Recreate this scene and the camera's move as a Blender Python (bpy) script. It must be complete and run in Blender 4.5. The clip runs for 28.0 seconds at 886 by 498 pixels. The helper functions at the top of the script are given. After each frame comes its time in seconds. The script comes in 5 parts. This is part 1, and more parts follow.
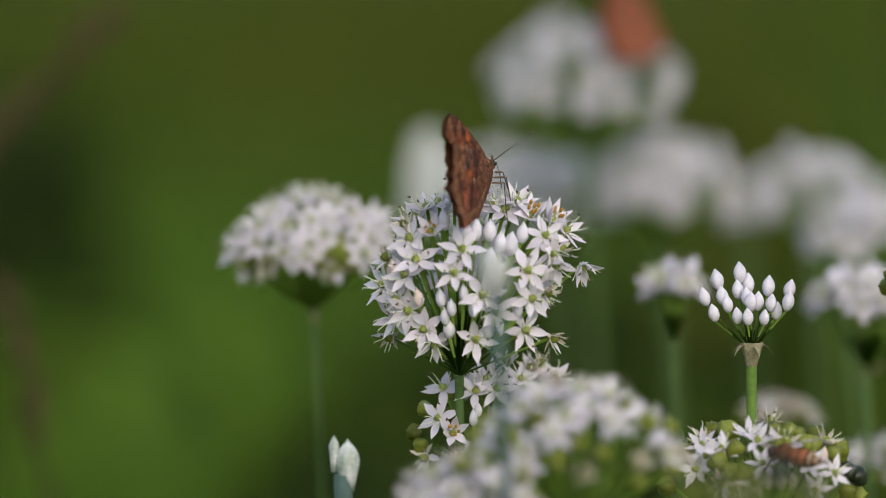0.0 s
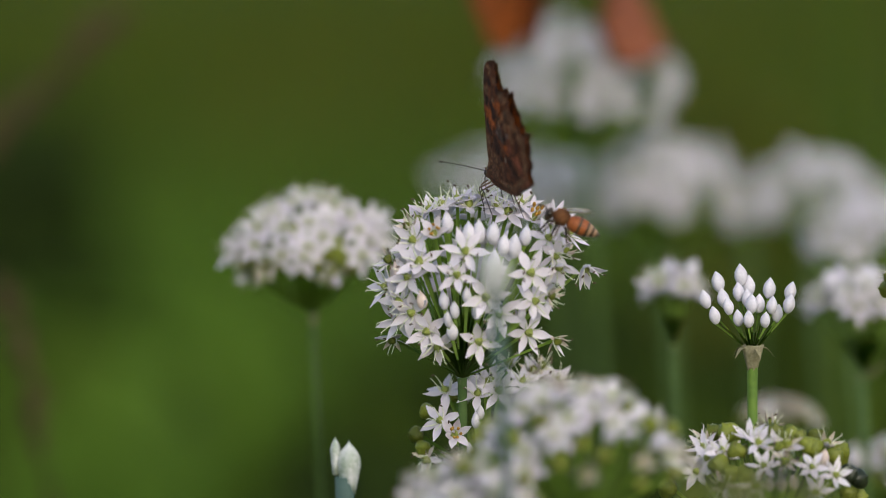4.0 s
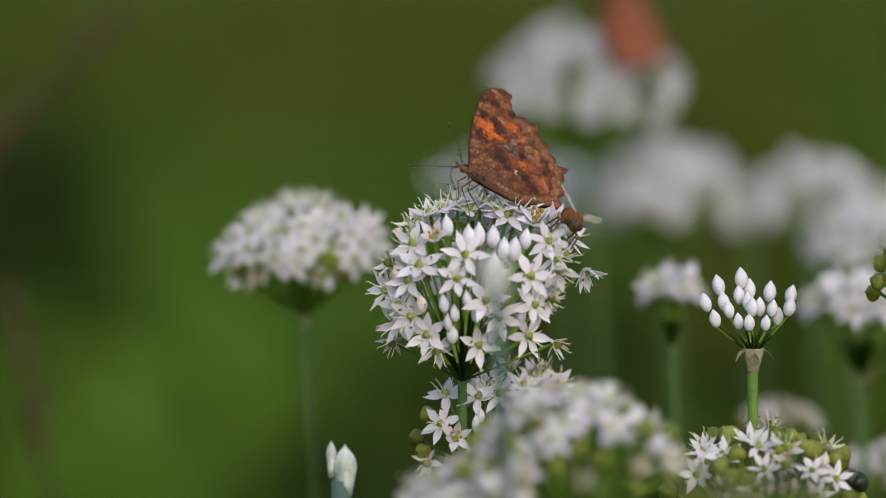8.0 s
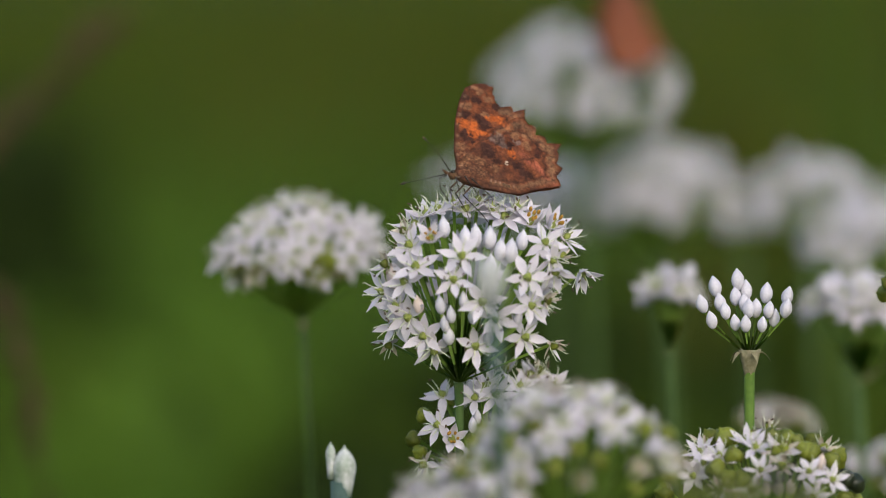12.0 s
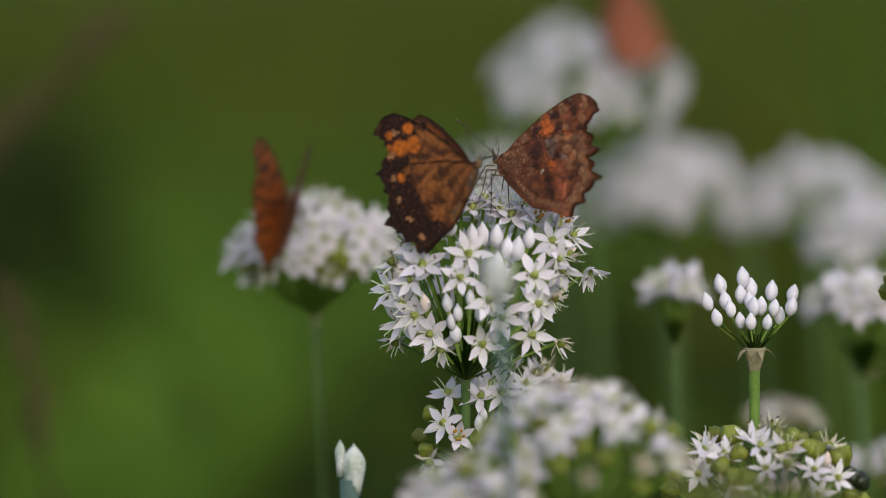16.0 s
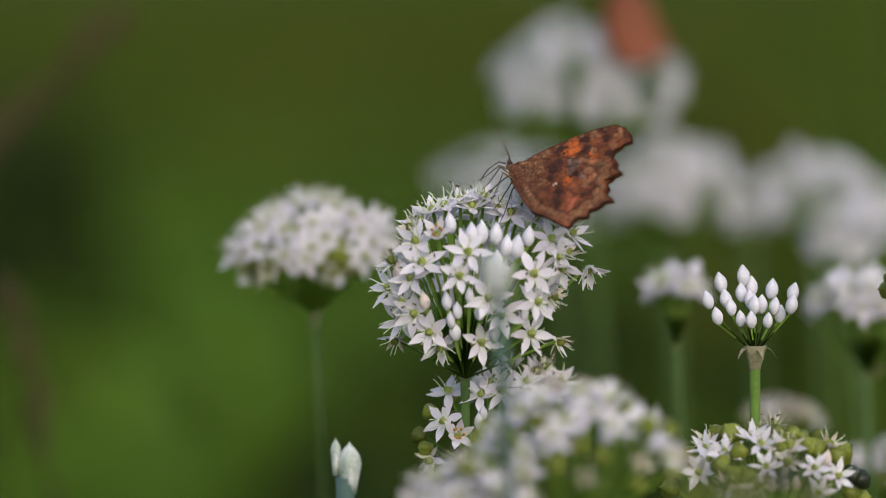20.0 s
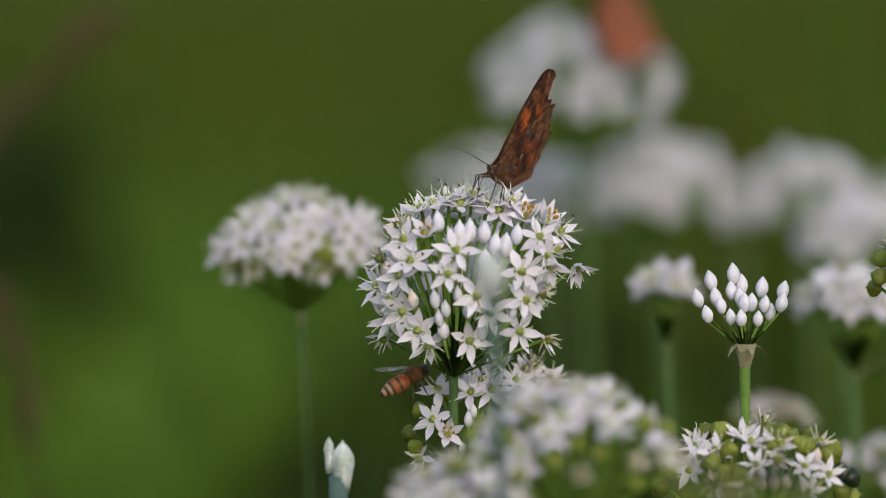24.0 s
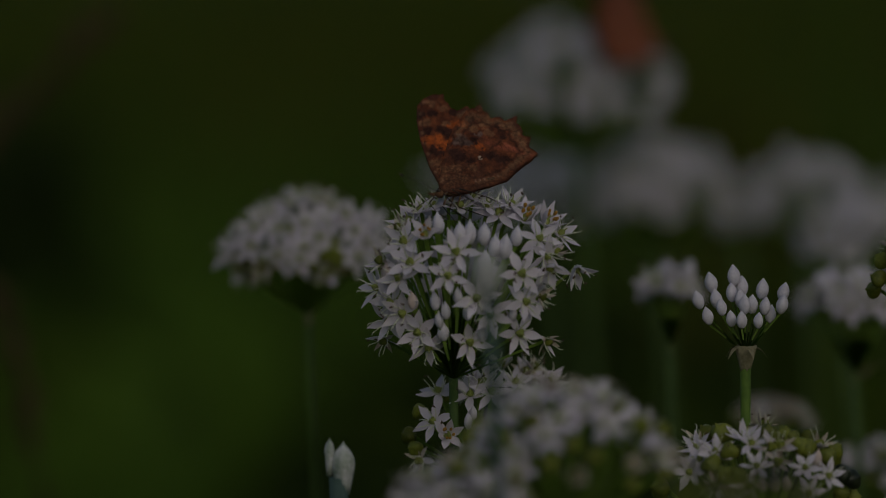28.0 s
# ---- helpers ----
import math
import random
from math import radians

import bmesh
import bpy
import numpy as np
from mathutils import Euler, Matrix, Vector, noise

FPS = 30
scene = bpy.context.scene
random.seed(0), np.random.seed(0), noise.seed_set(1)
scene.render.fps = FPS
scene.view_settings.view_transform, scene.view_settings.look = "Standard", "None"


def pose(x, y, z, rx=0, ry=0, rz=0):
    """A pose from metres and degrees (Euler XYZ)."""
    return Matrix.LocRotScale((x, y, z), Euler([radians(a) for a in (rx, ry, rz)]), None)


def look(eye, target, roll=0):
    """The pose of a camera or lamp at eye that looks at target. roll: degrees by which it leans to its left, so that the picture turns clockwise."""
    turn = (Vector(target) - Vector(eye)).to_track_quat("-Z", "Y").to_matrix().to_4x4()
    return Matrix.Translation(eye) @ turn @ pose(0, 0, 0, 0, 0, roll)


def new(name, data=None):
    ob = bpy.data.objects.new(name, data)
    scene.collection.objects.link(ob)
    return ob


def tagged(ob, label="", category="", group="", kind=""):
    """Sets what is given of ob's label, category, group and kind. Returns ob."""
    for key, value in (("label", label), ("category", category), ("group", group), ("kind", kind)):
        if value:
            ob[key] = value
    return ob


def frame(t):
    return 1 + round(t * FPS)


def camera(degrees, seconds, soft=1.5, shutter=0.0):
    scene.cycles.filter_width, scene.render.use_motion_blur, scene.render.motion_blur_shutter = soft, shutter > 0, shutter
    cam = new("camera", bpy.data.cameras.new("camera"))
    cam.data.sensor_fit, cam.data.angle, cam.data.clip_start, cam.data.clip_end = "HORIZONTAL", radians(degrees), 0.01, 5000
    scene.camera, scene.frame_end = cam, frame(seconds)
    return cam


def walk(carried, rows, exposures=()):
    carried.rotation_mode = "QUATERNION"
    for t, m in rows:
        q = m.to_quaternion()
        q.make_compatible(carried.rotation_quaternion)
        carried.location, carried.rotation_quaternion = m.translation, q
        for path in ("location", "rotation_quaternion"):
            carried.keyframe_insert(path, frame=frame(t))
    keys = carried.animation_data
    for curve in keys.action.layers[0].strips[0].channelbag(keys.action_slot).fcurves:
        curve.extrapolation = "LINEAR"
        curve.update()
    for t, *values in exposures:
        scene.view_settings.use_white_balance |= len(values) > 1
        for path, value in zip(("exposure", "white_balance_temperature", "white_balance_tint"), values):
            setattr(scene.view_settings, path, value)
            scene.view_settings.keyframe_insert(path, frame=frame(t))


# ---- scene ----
# The camera: a long lens on a tripod, low over the flower bed
CAMERA_TURNS = [
    (0, -0.0147, -4.0639),
    (0.5, -0.0147, -4.0687),
    (1, -0.0342, -4.0639),
    (1.5, -0.0246, -4.0492),
    (2, -0.0294, -4.0396),
    (2.5, -0.0198, -4.0636),
    (3, -0.0150, -4.0492),
    (3.5, 0.0000, -4.0396),
    (4, -0.0050, -4.0371),
    (4.5, -0.0099, -4.0345),
    (5, -0.0149, -4.0320),
    (5.5, -0.0198, -4.0294),
    (6, -0.0492, -4.0294),
    (6.5, -0.0198, -4.0345),
    (7, -0.0198, -4.0198),
    (7.5, -0.0444, -3.9904),
    (8, 0.0000, -4.0000),
    (8.5, -0.0732, -4.0198),
    (9, -0.0636, -4.0198),
    (9.5, -0.0588, -4.0051),
    (10, -0.0393, -4.0294),
    (10.5, -0.0492, -4.0102),
    (11, -0.0444, -4.0102),
    (11.5, -0.0492, -3.9856),
    (12, -0.0393, -3.9856),
    (12.5, -0.0198, -3.9904),
    (13, -0.0272, -3.9867),
    (13.5, -0.0345, -3.9831),
    (14, -0.0419, -3.9794),
    (14.5, -0.0492, -3.9757),
    (15, -0.0099, -3.9856),
    (15.5, 0.0144, -4.0051),
    (16, 0.0195, -4.0102),
    (16.5, 0.0195, -4.0150),
    (17, -0.0198, -4.0000),
    (17.5, -0.0393, -4.0000),
    (18, -0.0783, -3.9856),
    (18.5, -0.0246, -4.0000),
    (19, 0.0195, -4.0000),
    (19.5, 0.0048, -4.0294),
    (20, 0.0246, -4.0294),
    (20.5, -0.0246, -4.0294),
    (21, -0.0393, -4.0687),
    (21.5, -0.0492, -4.0786),
    (22, -0.0492, -4.0713),
    (22.5, -0.0492, -4.0639),
    (23, -0.0492, -4.0566),
    (23.5, -0.0492, -4.0492),
    (24, -0.0882, -4.0492),
    (24.5, -0.1129, -4.0396),
    (25, -0.1129, -4.0588),
    (25.5, -0.1077, -4.0492),
    (26, -0.1224, -4.0492),
    (26.5, -0.1909, -4.0444),
    (27, -0.1614, -4.0588),
    (27.5, -0.1765, -4.0735),
    (28, -0.0834, -4.0294),
]
cam = camera(10.0, 28.0, soft=0.6, shutter=0.4)
cam.data.dof.use_dof = True
cam.data.dof.focus_distance = 1.195
cam.data.dof.aperture_fstop = 5.0
walk(cam, [(t, pose(0, 0, 0.54, 90 + pitch, 0, yaw)) for t, yaw, pitch in CAMERA_TURNS],
     exposures=[(t, -0.30 + e, 6500, 7) for t, e in ((0, 0), (26.3, 0), (26.7, -0.35), (27.0, -0.82), (27.4, -1.45), (28.0, -2.5))])

# Light: a bright overcast sky
world = bpy.data.worlds.new("world")
scene.world = world
world.use_nodes = True
sky = world.node_tree.nodes.new("ShaderNodeTexSky")
sky.sky_type, sky.sun_disc = "NISHITA", False
sky.sun_elevation, sky.sun_rotation = radians(36), radians(160)
sky.dust_density, sky.air_density = 3.0, 1.0
backing = world.node_tree.nodes["Background"]
backing.inputs["Strength"].default_value = 0.265
world.node_tree.links.new(sky.outputs[0], backing.inputs["Color"])
sun = new("sun", bpy.data.lights.new("sun", "SUN"))
sun.data.energy, sun.data.angle, sun.data.color = 0.62, radians(85), (0.97, 0.98, 1.0)
sun.matrix_world = look((0.8, -1.2, 1.7), (0, 1.0, 0))


# ---- materials ----
def material(name, base, rough=0.6, tint=None, scale=300.0, bump=0.0, bump_scale=800.0, through_light=0.0, metal=0.0, mid=0.5, vary=0.0, coat=0.0, spec=0.3):
    """A surface whose colour drifts between base and tint at two sizes, with fine relief."""
    m = bpy.data.materials.new(name)
    m.use_nodes = True
    nodes, links = m.node_tree.nodes, m.node_tree.links
    bsdf = nodes["Principled BSDF"]
    bsdf.inputs["Roughness"].default_value = rough
    bsdf.inputs["Metallic"].default_value = metal
    bsdf.inputs["Specular IOR Level"].default_value = spec
    bsdf.inputs["Coat Weight"].default_value = coat
    coord = nodes.new("ShaderNodeTexCoord")
    big, fine = nodes.new("ShaderNodeTexNoise"), nodes.new("ShaderNodeTexNoise")
    big.inputs["Scale"].default_value, fine.inputs["Scale"].default_value = scale, scale * 4.3
    big.inputs["Detail"].default_value, fine.inputs["Detail"].default_value = 3, 2
    both = nodes.new("ShaderNodeMath")
    both.operation = "MULTIPLY_ADD"
    both.inputs[1].default_value = 0.4
    half = nodes.new("ShaderNodeMath")
    half.operation = "MULTIPLY"
    half.inputs[1].default_value = 0.6
    for tex in (big, fine):
        links.new(coord.outputs["Object"], tex.inputs["Vector"])
    links.new(big.outputs["Fac"], half.inputs[0])
    links.new(fine.outputs["Fac"], both.inputs[0])
    links.new(half.outputs[0], both.inputs[2])
    ramp = nodes.new("ShaderNodeValToRGB")
    ramp.color_ramp.elements[0].position, ramp.color_ramp.elements[1].position = mid - 0.15, mid + 0.15
    ramp.color_ramp.elements[0].color = (*(tint or base), 1)
    ramp.color_ramp.elements[1].color = (*base, 1)
    links.new(both.outputs[0], ramp.inputs["Fac"])
    colour = ramp.outputs["Color"]
    if vary:
        info, shift, hsv = nodes.new("ShaderNodeObjectInfo"), nodes.new("ShaderNodeMapRange"), nodes.new("ShaderNodeHueSaturation")
        shift.inputs["To Min"].default_value, shift.inputs["To Max"].default_value = 1 - vary, 1 + vary
        links.new(info.outputs["Random"], shift.inputs["Value"])
        links.new(shift.outputs[0], hsv.inputs["Value"])
        links.new(colour, hsv.inputs["Color"])
        colour = hsv.outputs["Color"]
    links.new(colour, bsdf.inputs["Base Color"])
    if bump:
        relief, rough_tex = nodes.new("ShaderNodeBump"), nodes.new("ShaderNodeTexNoise")
        rough_tex.inputs["Scale"].default_value = bump_scale
        relief.inputs["Strength"].default_value = bump
        relief.inputs["Distance"].default_value = 0.0003
        links.new(coord.outputs["Object"], rough_tex.inputs["Vector"])
        links.new(rough_tex.outputs["Fac"], relief.inputs["Height"])
        links.new(relief.outputs["Normal"], bsdf.inputs["Normal"])
    if through_light:
        glow, mix = nodes.new("ShaderNodeBsdfTranslucent"), nodes.new("ShaderNodeMixShader")
        mix.inputs["Fac"].default_value = through_light
        links.new(colour, glow.inputs["Color"])
        links.new(bsdf.outputs[0], mix.inputs[1])
        links.new(glow.outputs[0], mix.inputs[2])
        links.new(mix.outputs[0], nodes["Material Output"].inputs["Surface"])
    return m


def wing_material(name, rough):
    """Scales on a wing: the pattern lies in the mesh's colours, fine grain on top."""
    m = bpy.data.materials.new(name)
    m.use_nodes = True
    nodes, links = m.node_tree.nodes, m.node_tree.links
    bsdf = nodes["Principled BSDF"]
    bsdf.inputs["Roughness"].default_value = rough
    bsdf.inputs["Specular IOR Level"].default_value = 0.2
    tint, grain, coord, mix = (nodes.new("ShaderNodeVertexColor"), nodes.new("ShaderNodeTexNoise"), nodes.new("ShaderNodeTexCoord"), nodes.new("ShaderNodeMixRGB"))
    tint.layer_name = "pattern"
    grain.inputs["Scale"].default_value = 2600
    mix.blend_type = "OVERLAY"
    mix.inputs["Fac"].default_value = 0.25
    links.new(coord.outputs["Object"], grain.inputs["Vector"])
    links.new(tint.outputs["Color"], mix.inputs["Color1"])
    links.new(grain.outputs["Fac"], mix.inputs["Color2"])
    links.new(mix.outputs["Color"], bsdf.inputs["Base Color"])
    relief = nodes.new("ShaderNodeBump")
    relief.inputs["Strength"].default_value, relief.inputs["Distance"].default_value = 0.4, 0.0002
    links.new(grain.outputs["Fac"], relief.inputs["Height"])
    links.new(relief.outputs["Normal"], bsdf.inputs["Normal"])
    glow, blend = nodes.new("ShaderNodeBsdfTranslucent"), nodes.new("ShaderNodeMixShader")
    blend.inputs["Fac"].default_value = 0.32
    links.new(mix.outputs["Color"], glow.inputs["Color"])
    links.new(bsdf.outputs[0], blend.inputs[1])
    links.new(glow.outputs[0], blend.inputs[2])
    links.new(blend.outputs[0], nodes["Material Output"].inputs["Surface"])
    return m


WHITE = material("white_tepal", (0.83, 0.79, 0.85), 0.5, (0.76, 0.72, 0.79), 220, 0.2, 1500, 0.38, vary=0.07)
BUD_WHITE = material("white_bud", (0.78, 0.755, 0.82), 0.5, (0.62, 0.60, 0.67), 260, 0.2, 1200, 0.15, vary=0.05)
OVARY = material("green_ovary", (0.30, 0.33, 0.09), 0.5, (0.20, 0.25, 0.05), 900, 0.2)
FRUIT = material("green_capsule", (0.20, 0.225, 0.028), 0.5, (0.105, 0.13, 0.018), 500, 0.3, through_light=0.12, vary=0.35)
DARK_FRUIT = material("dark_capsule", (0.035, 0.045, 0.02), 0.35, (0.015, 0.02, 0.015), 500, 0.2)
PEDICEL = material("green_pedicel", (0.30, 0.44, 0.08), 0.5, (0.22, 0.35, 0.05), 400, through_light=0.6, vary=0.2)
STEM = material("green_stem", (0.075, 0.125, 0.036), 0.6, (0.048, 0.088, 0.024), 160, 0.3, 700, spec=0.12)
BUD_STEM = material("fresh_green_stem", (0.105, 0.18, 0.028), 0.55, (0.07, 0.13, 0.02), 160, 0.3, 700, spec=0.15)
BLUE_STEM = material("bluish_stem", (0.078, 0.125, 0.110), 0.6, (0.05, 0.088, 0.072), 160, 0.3, 700, spec=0.12)
PAPER = material("papery_bract", (0.36, 0.33, 0.21), 0.8, (0.22, 0.20, 0.11), 400, 0.4, 900, 0.25)
SHEATH = material("greenish_white_sheath", (0.76, 0.76, 0.77), 0.6, (0.30, 0.38, 0.27), 320, 0.3, 900, 0.15)
DULL_SHEATH = material("dull_white_sheath", (0.60, 0.60, 0.62), 0.6, (0.44, 0.47, 0.45), 300, 0.3, 900, 0.15)
FILAMENT = material("white_filament", (0.76, 0.77, 0.70), 0.5, (0.62, 0.66, 0.44), 900)
ANTHER = material("brown_anther", (0.13, 0.085, 0.05), 0.7, (0.06, 0.04, 0.03), 2000, 0.4)
GOLD = material("yellow_anther", (0.50, 0.29, 0.04), 0.7, (0.30, 0.15, 0.03), 2000, 0.4)
WITHERED = material("withered_tepal", (0.68, 0.62, 0.56), 0.7, (0.50, 0.42, 0.34), 500, 0.4, 1300, 0.25, vary=0.2)
PINKISH = material("pinkish_bud", (0.72, 0.60, 0.60), 0.55, (0.60, 0.50, 0.44), 300, 0.3, 1200, 0.15, vary=0.1)
UNDER = wing_material("mottled_wing_underside", 0.75)
UPPER = wing_material("spotted_wing_upperside", 0.65)
FUR = material("brown_fur", (0.20, 0.10, 0.05), 0.85, (0.07, 0.04, 0.02), 1500, 0.9, 3000)
LIMB = material("dark_limb", (0.05, 0.035, 0.025), 0.5, (0.025, 0.018, 0.012), 1500, 0.3)
PALE_LIMB = material("brown_limb", (0.20, 0.13, 0.08), 0.55, (0.10, 0.06, 0.035), 1500, 0.3)
EYE = material("dark_eye", (0.02, 0.015, 0.012), 0.2, (0.04, 0.03, 0.02), 3000)
BEE_FUR = material("tawny_fur", (0.15, 0.062, 0.022), 0.9, (0.085, 0.034, 0.012), 1600, 0.9, 3500)
BEE_AMBER = material("amber_band", (0.34, 0.105, 0.032), 0.5, (0.22, 0.062, 0.018), 1200, 0.3)
BEE_BAND = material("bee_pale_band", (0.32, 0.20, 0.12), 0.6, (0.34, 0.22, 0.14), 900, 0.2, 2500)
BEE_DARK = material("dark_band", (0.04, 0.025, 0.015), 0.4, (0.07, 0.04, 0.02), 1200, 0.3)
GRASS = material("grass", (0.066, 0.106, 0.010), 0.75, (0.040, 0.068, 0.007), 6, 0, through_light=0.3, spec=0.08)
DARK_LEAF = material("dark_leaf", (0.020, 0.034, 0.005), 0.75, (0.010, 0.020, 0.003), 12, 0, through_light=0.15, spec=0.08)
FRESH_LEAF = material("fresh_leaf", (0.132, 0.245, 0.028), 0.75, (0.102, 0.195, 0.022), 12, 0, through_light=0.45, spec=0.08)
OLIVE_LEAF = material("olive_leaf", (0.115, 0.115, 0.016), 0.75, (0.075, 0.08, 0.011), 12, 0, through_light=0.3, spec=0.08)
DRY = material("dry_grass", (0.085, 0.065, 0.03), 0.8, (0.05, 0.04, 0.02), 90, 0.3, spec=0.05)
SOIL = material("meadow_ground", (0.060, 0.086, 0.010), 0.95, (0.036, 0.056, 0.007), 1.3, 0.5, 60, spec=0.05)
PALE_WING = material("pale_wing", (0.78, 0.80, 0.78), 0.6, (0.6, 0.64, 0.62), 200, 0.2, 1500, 0.3)


def membrane(name):
    m = bpy.data.materials.new(name)
    m.use_nodes = True
    nodes, links = m.node_tree.nodes, m.node_tree.links
    bsdf, clear, mix = nodes["Principled BSDF"], nodes.new("ShaderNodeBsdfTransparent"), nodes.new("ShaderNodeMixShader")
    bsdf.inputs["Base Color"].default_value = (0.45, 0.36, 0.26, 1)
    bsdf.inputs["Roughness"].default_value = 0.25
    coord, veins, ramp = nodes.new("ShaderNodeTexCoord"), nodes.new("ShaderNodeTexVoronoi"), nodes.new("ShaderNodeMapRange")
    veins.feature = "DISTANCE_TO_EDGE"
    veins.inputs["Scale"].default_value = 700
    ramp.inputs["From Max"].default_value = 0.12
    ramp.inputs["To Min"].default_value, ramp.inputs["To Max"].default_value = 0.6, 0.14
    links.new(coord.outputs["Object"], veins.inputs["Vector"])
    links.new(veins.outputs["Distance"], ramp.inputs["Value"])
    links.new(ramp.outputs[0], mix.inputs["Fac"])
    links.new(clear.outputs[0], mix.inputs[1])
    links.new(bsdf.outputs[0], mix.inputs[2])
    links.new(mix.outputs[0], nodes["Material Output"].inputs["Surface"])
    return m


MEMBRANE = membrane("clear_membrane")


# ---- mesh tools ----
def mesh_of(name, verts, faces, mats, slots=None, smooth=True):
    me = bpy.data.meshes.new(name)
    me.from_pydata([tuple(v) for v in verts], [], [tuple(f) for f in faces])
    for m in mats:
        me.materials.append(m)
    if slots is not None:
        me.polygons.foreach_set("material_index", slots)
    me.polygons.foreach_set("use_smooth", [smooth] * len(me.polygons))
    me.update()
    return me


class Build:
    """Gathers verts and faces with a material slot each."""

    def __init__(self):
        self.v, self.f, self.s = [], [], []

    def add(self, verts, faces, slot=0, m=None):
        n = len(self.v)
        self.v += [m @ Vector(p) if m is not None else Vector(p) for p in verts]
        self.f += [tuple(n + i for i in f) for f in faces]
        self.s += [slot] * len(faces)
        return self

    def mesh(self, name, mats, smooth=True):
        return mesh_of(name, self.v, self.f, mats, self.s, smooth)


def tube(points, radii, sides=8):
    """A closed tube along points with a radius at each."""
    points = [Vector(p) for p in points]
    verts, faces = [], []
    for i, p in enumerate(points):
        ahead = (points[min(i + 1, len(points) - 1)] - points[max(i - 1, 0)]).normalized()
        turn = ahead.to_track_quat("Z", "Y").to_matrix()
        for k in range(sides):
            a = 2 * math.pi * k / sides
            verts.append(p + turn @ Vector((radii[i] * math.cos(a), radii[i] * math.sin(a), 0)))
    for i in range(len(points) - 1):
        for k in range(sides):
            a, b = i * sides + k, i * sides + (k + 1) % sides
            faces.append((a, b, b + sides, a + sides))
    faces.append(tuple(reversed(range(sides))))
    faces.append(tuple(range((len(points) - 1) * sides, len(points) * sides)))
    return verts, faces


def lathe(profile, sides=10, lobes=0, depth=0.0, squash=1.0):
    """A turned shape from (radius, height) pairs; lobes give it ridges."""
    verts, faces = [], []
    for r, z in profile:
        for k in range(sides):
            a = 2 * math.pi * k / sides
            q = r * (1 + depth * math.cos(lobes * a))
            verts.append(Vector((q * math.cos(a), q * math.sin(a) * squash, z)))
    for i in range(len(profile) - 1):
        for k in range(sides):
            a, b = i * sides + k, i * sides + (k + 1) % sides
            faces.append((a, b, b + sides, a + sides))
    faces.append(tuple(reversed(range(sides))))
    faces.append(tuple(range((len(profile) - 1) * sides, len(profile) * sides)))
    return verts, faces


def leaf(length, widths, bend, thick=0.00007, fold=0.0):
    """A tepal or leaf along x: rows of three points on each face, bent upwards."""
    n = len(widths)
    top, verts, faces = [], [], []
    for i, w in enumerate(widths):
        s = i / (n - 1)
        x, z = length * s * math.cos(bend * s * 0.6), length * math.sin(bend * s) * s
        for k in (-1, 0, 1):
            top.append((x, k * w, z + fold * w * abs(k)))
    verts = [(x, y, z + thick) for x, y, z in top] + [(x, y, z - thick) for x, y, z in top]
    m = len(top)
    for i in range(n - 1):
        for k in (0, 1):
            a = i * 3 + k
            faces.append((a, a + 3, a + 4, a + 1))
            faces.append((m + a, m + a + 1, m + a + 4, m + a + 3))
    for k in (0, 2):
        side = len(verts)
        verts += [verts[i * 3 + k] for i in range(n)] + [verts[m + i * 3 + k] for i in range(n)]
        for i in range(n - 1):
            a, b = side + i, side + n + i
            faces.append((a, b, b + 1, a + 1) if k == 0 else (a, a + 1, b + 1, b))
    return verts, faces


def part(name, me, parent, m=None, label=""):
    ob = new(name, me)
    ob.parent = parent
    if m is not None:
        ob.matrix_basis = m
    if label:
        ob["label"] = label
    return ob


def aimed(place, way, spin=0.0, size=1.0):
    """The pose at place whose z axis points along way."""
    turn = Vector(way).to_track_quat("Z", "Y").to_matrix().to_4x4()
    return Matrix.Translation(place) @ turn @ Matrix.Rotation(spin, 4, "Z") @ Matrix.Diagonal((size, size, size, 1))


# ---- flower pieces, shared by all plants ----
TEPAL_WIDTHS = (0.00040, 0.00074, 0.00100, 0.00103, 0.00078, 0.00038, 0.00002)
TEPALS = []
for i, (length, bend, fold) in enumerate(((0.0056, 0.20, 0.22), (0.0053, 0.40, 0.36), (0.0058, 0.02, 0.16), (0.0055, -0.30, 0.28))):
    v, f = leaf(length, [w * (1.0 + 0.05 * i) for w in TEPAL_WIDTHS], bend, fold=fold)
    TEPALS.append(mesh_of("tepal", v, f, [WHITE]))
    TEPALS.append(mesh_of("tepal_withered", *leaf(length * 0.8, [w * 0.7 for w in TEPAL_WIDTHS], bend + 0.4, fold=0.7), [WITHERED]))
OVARY_SHAPE = lathe([(0.0003, -0.0002), (0.00095, 0.0003), (0.00105, 0.0009), (0.0007, 0.0015), (0.0002, 0.0018), (0.00012, 0.0030)], 9, 3, 0.18)
OVARY_MESH = mesh_of("ovary", *OVARY_SHAPE, [OVARY])


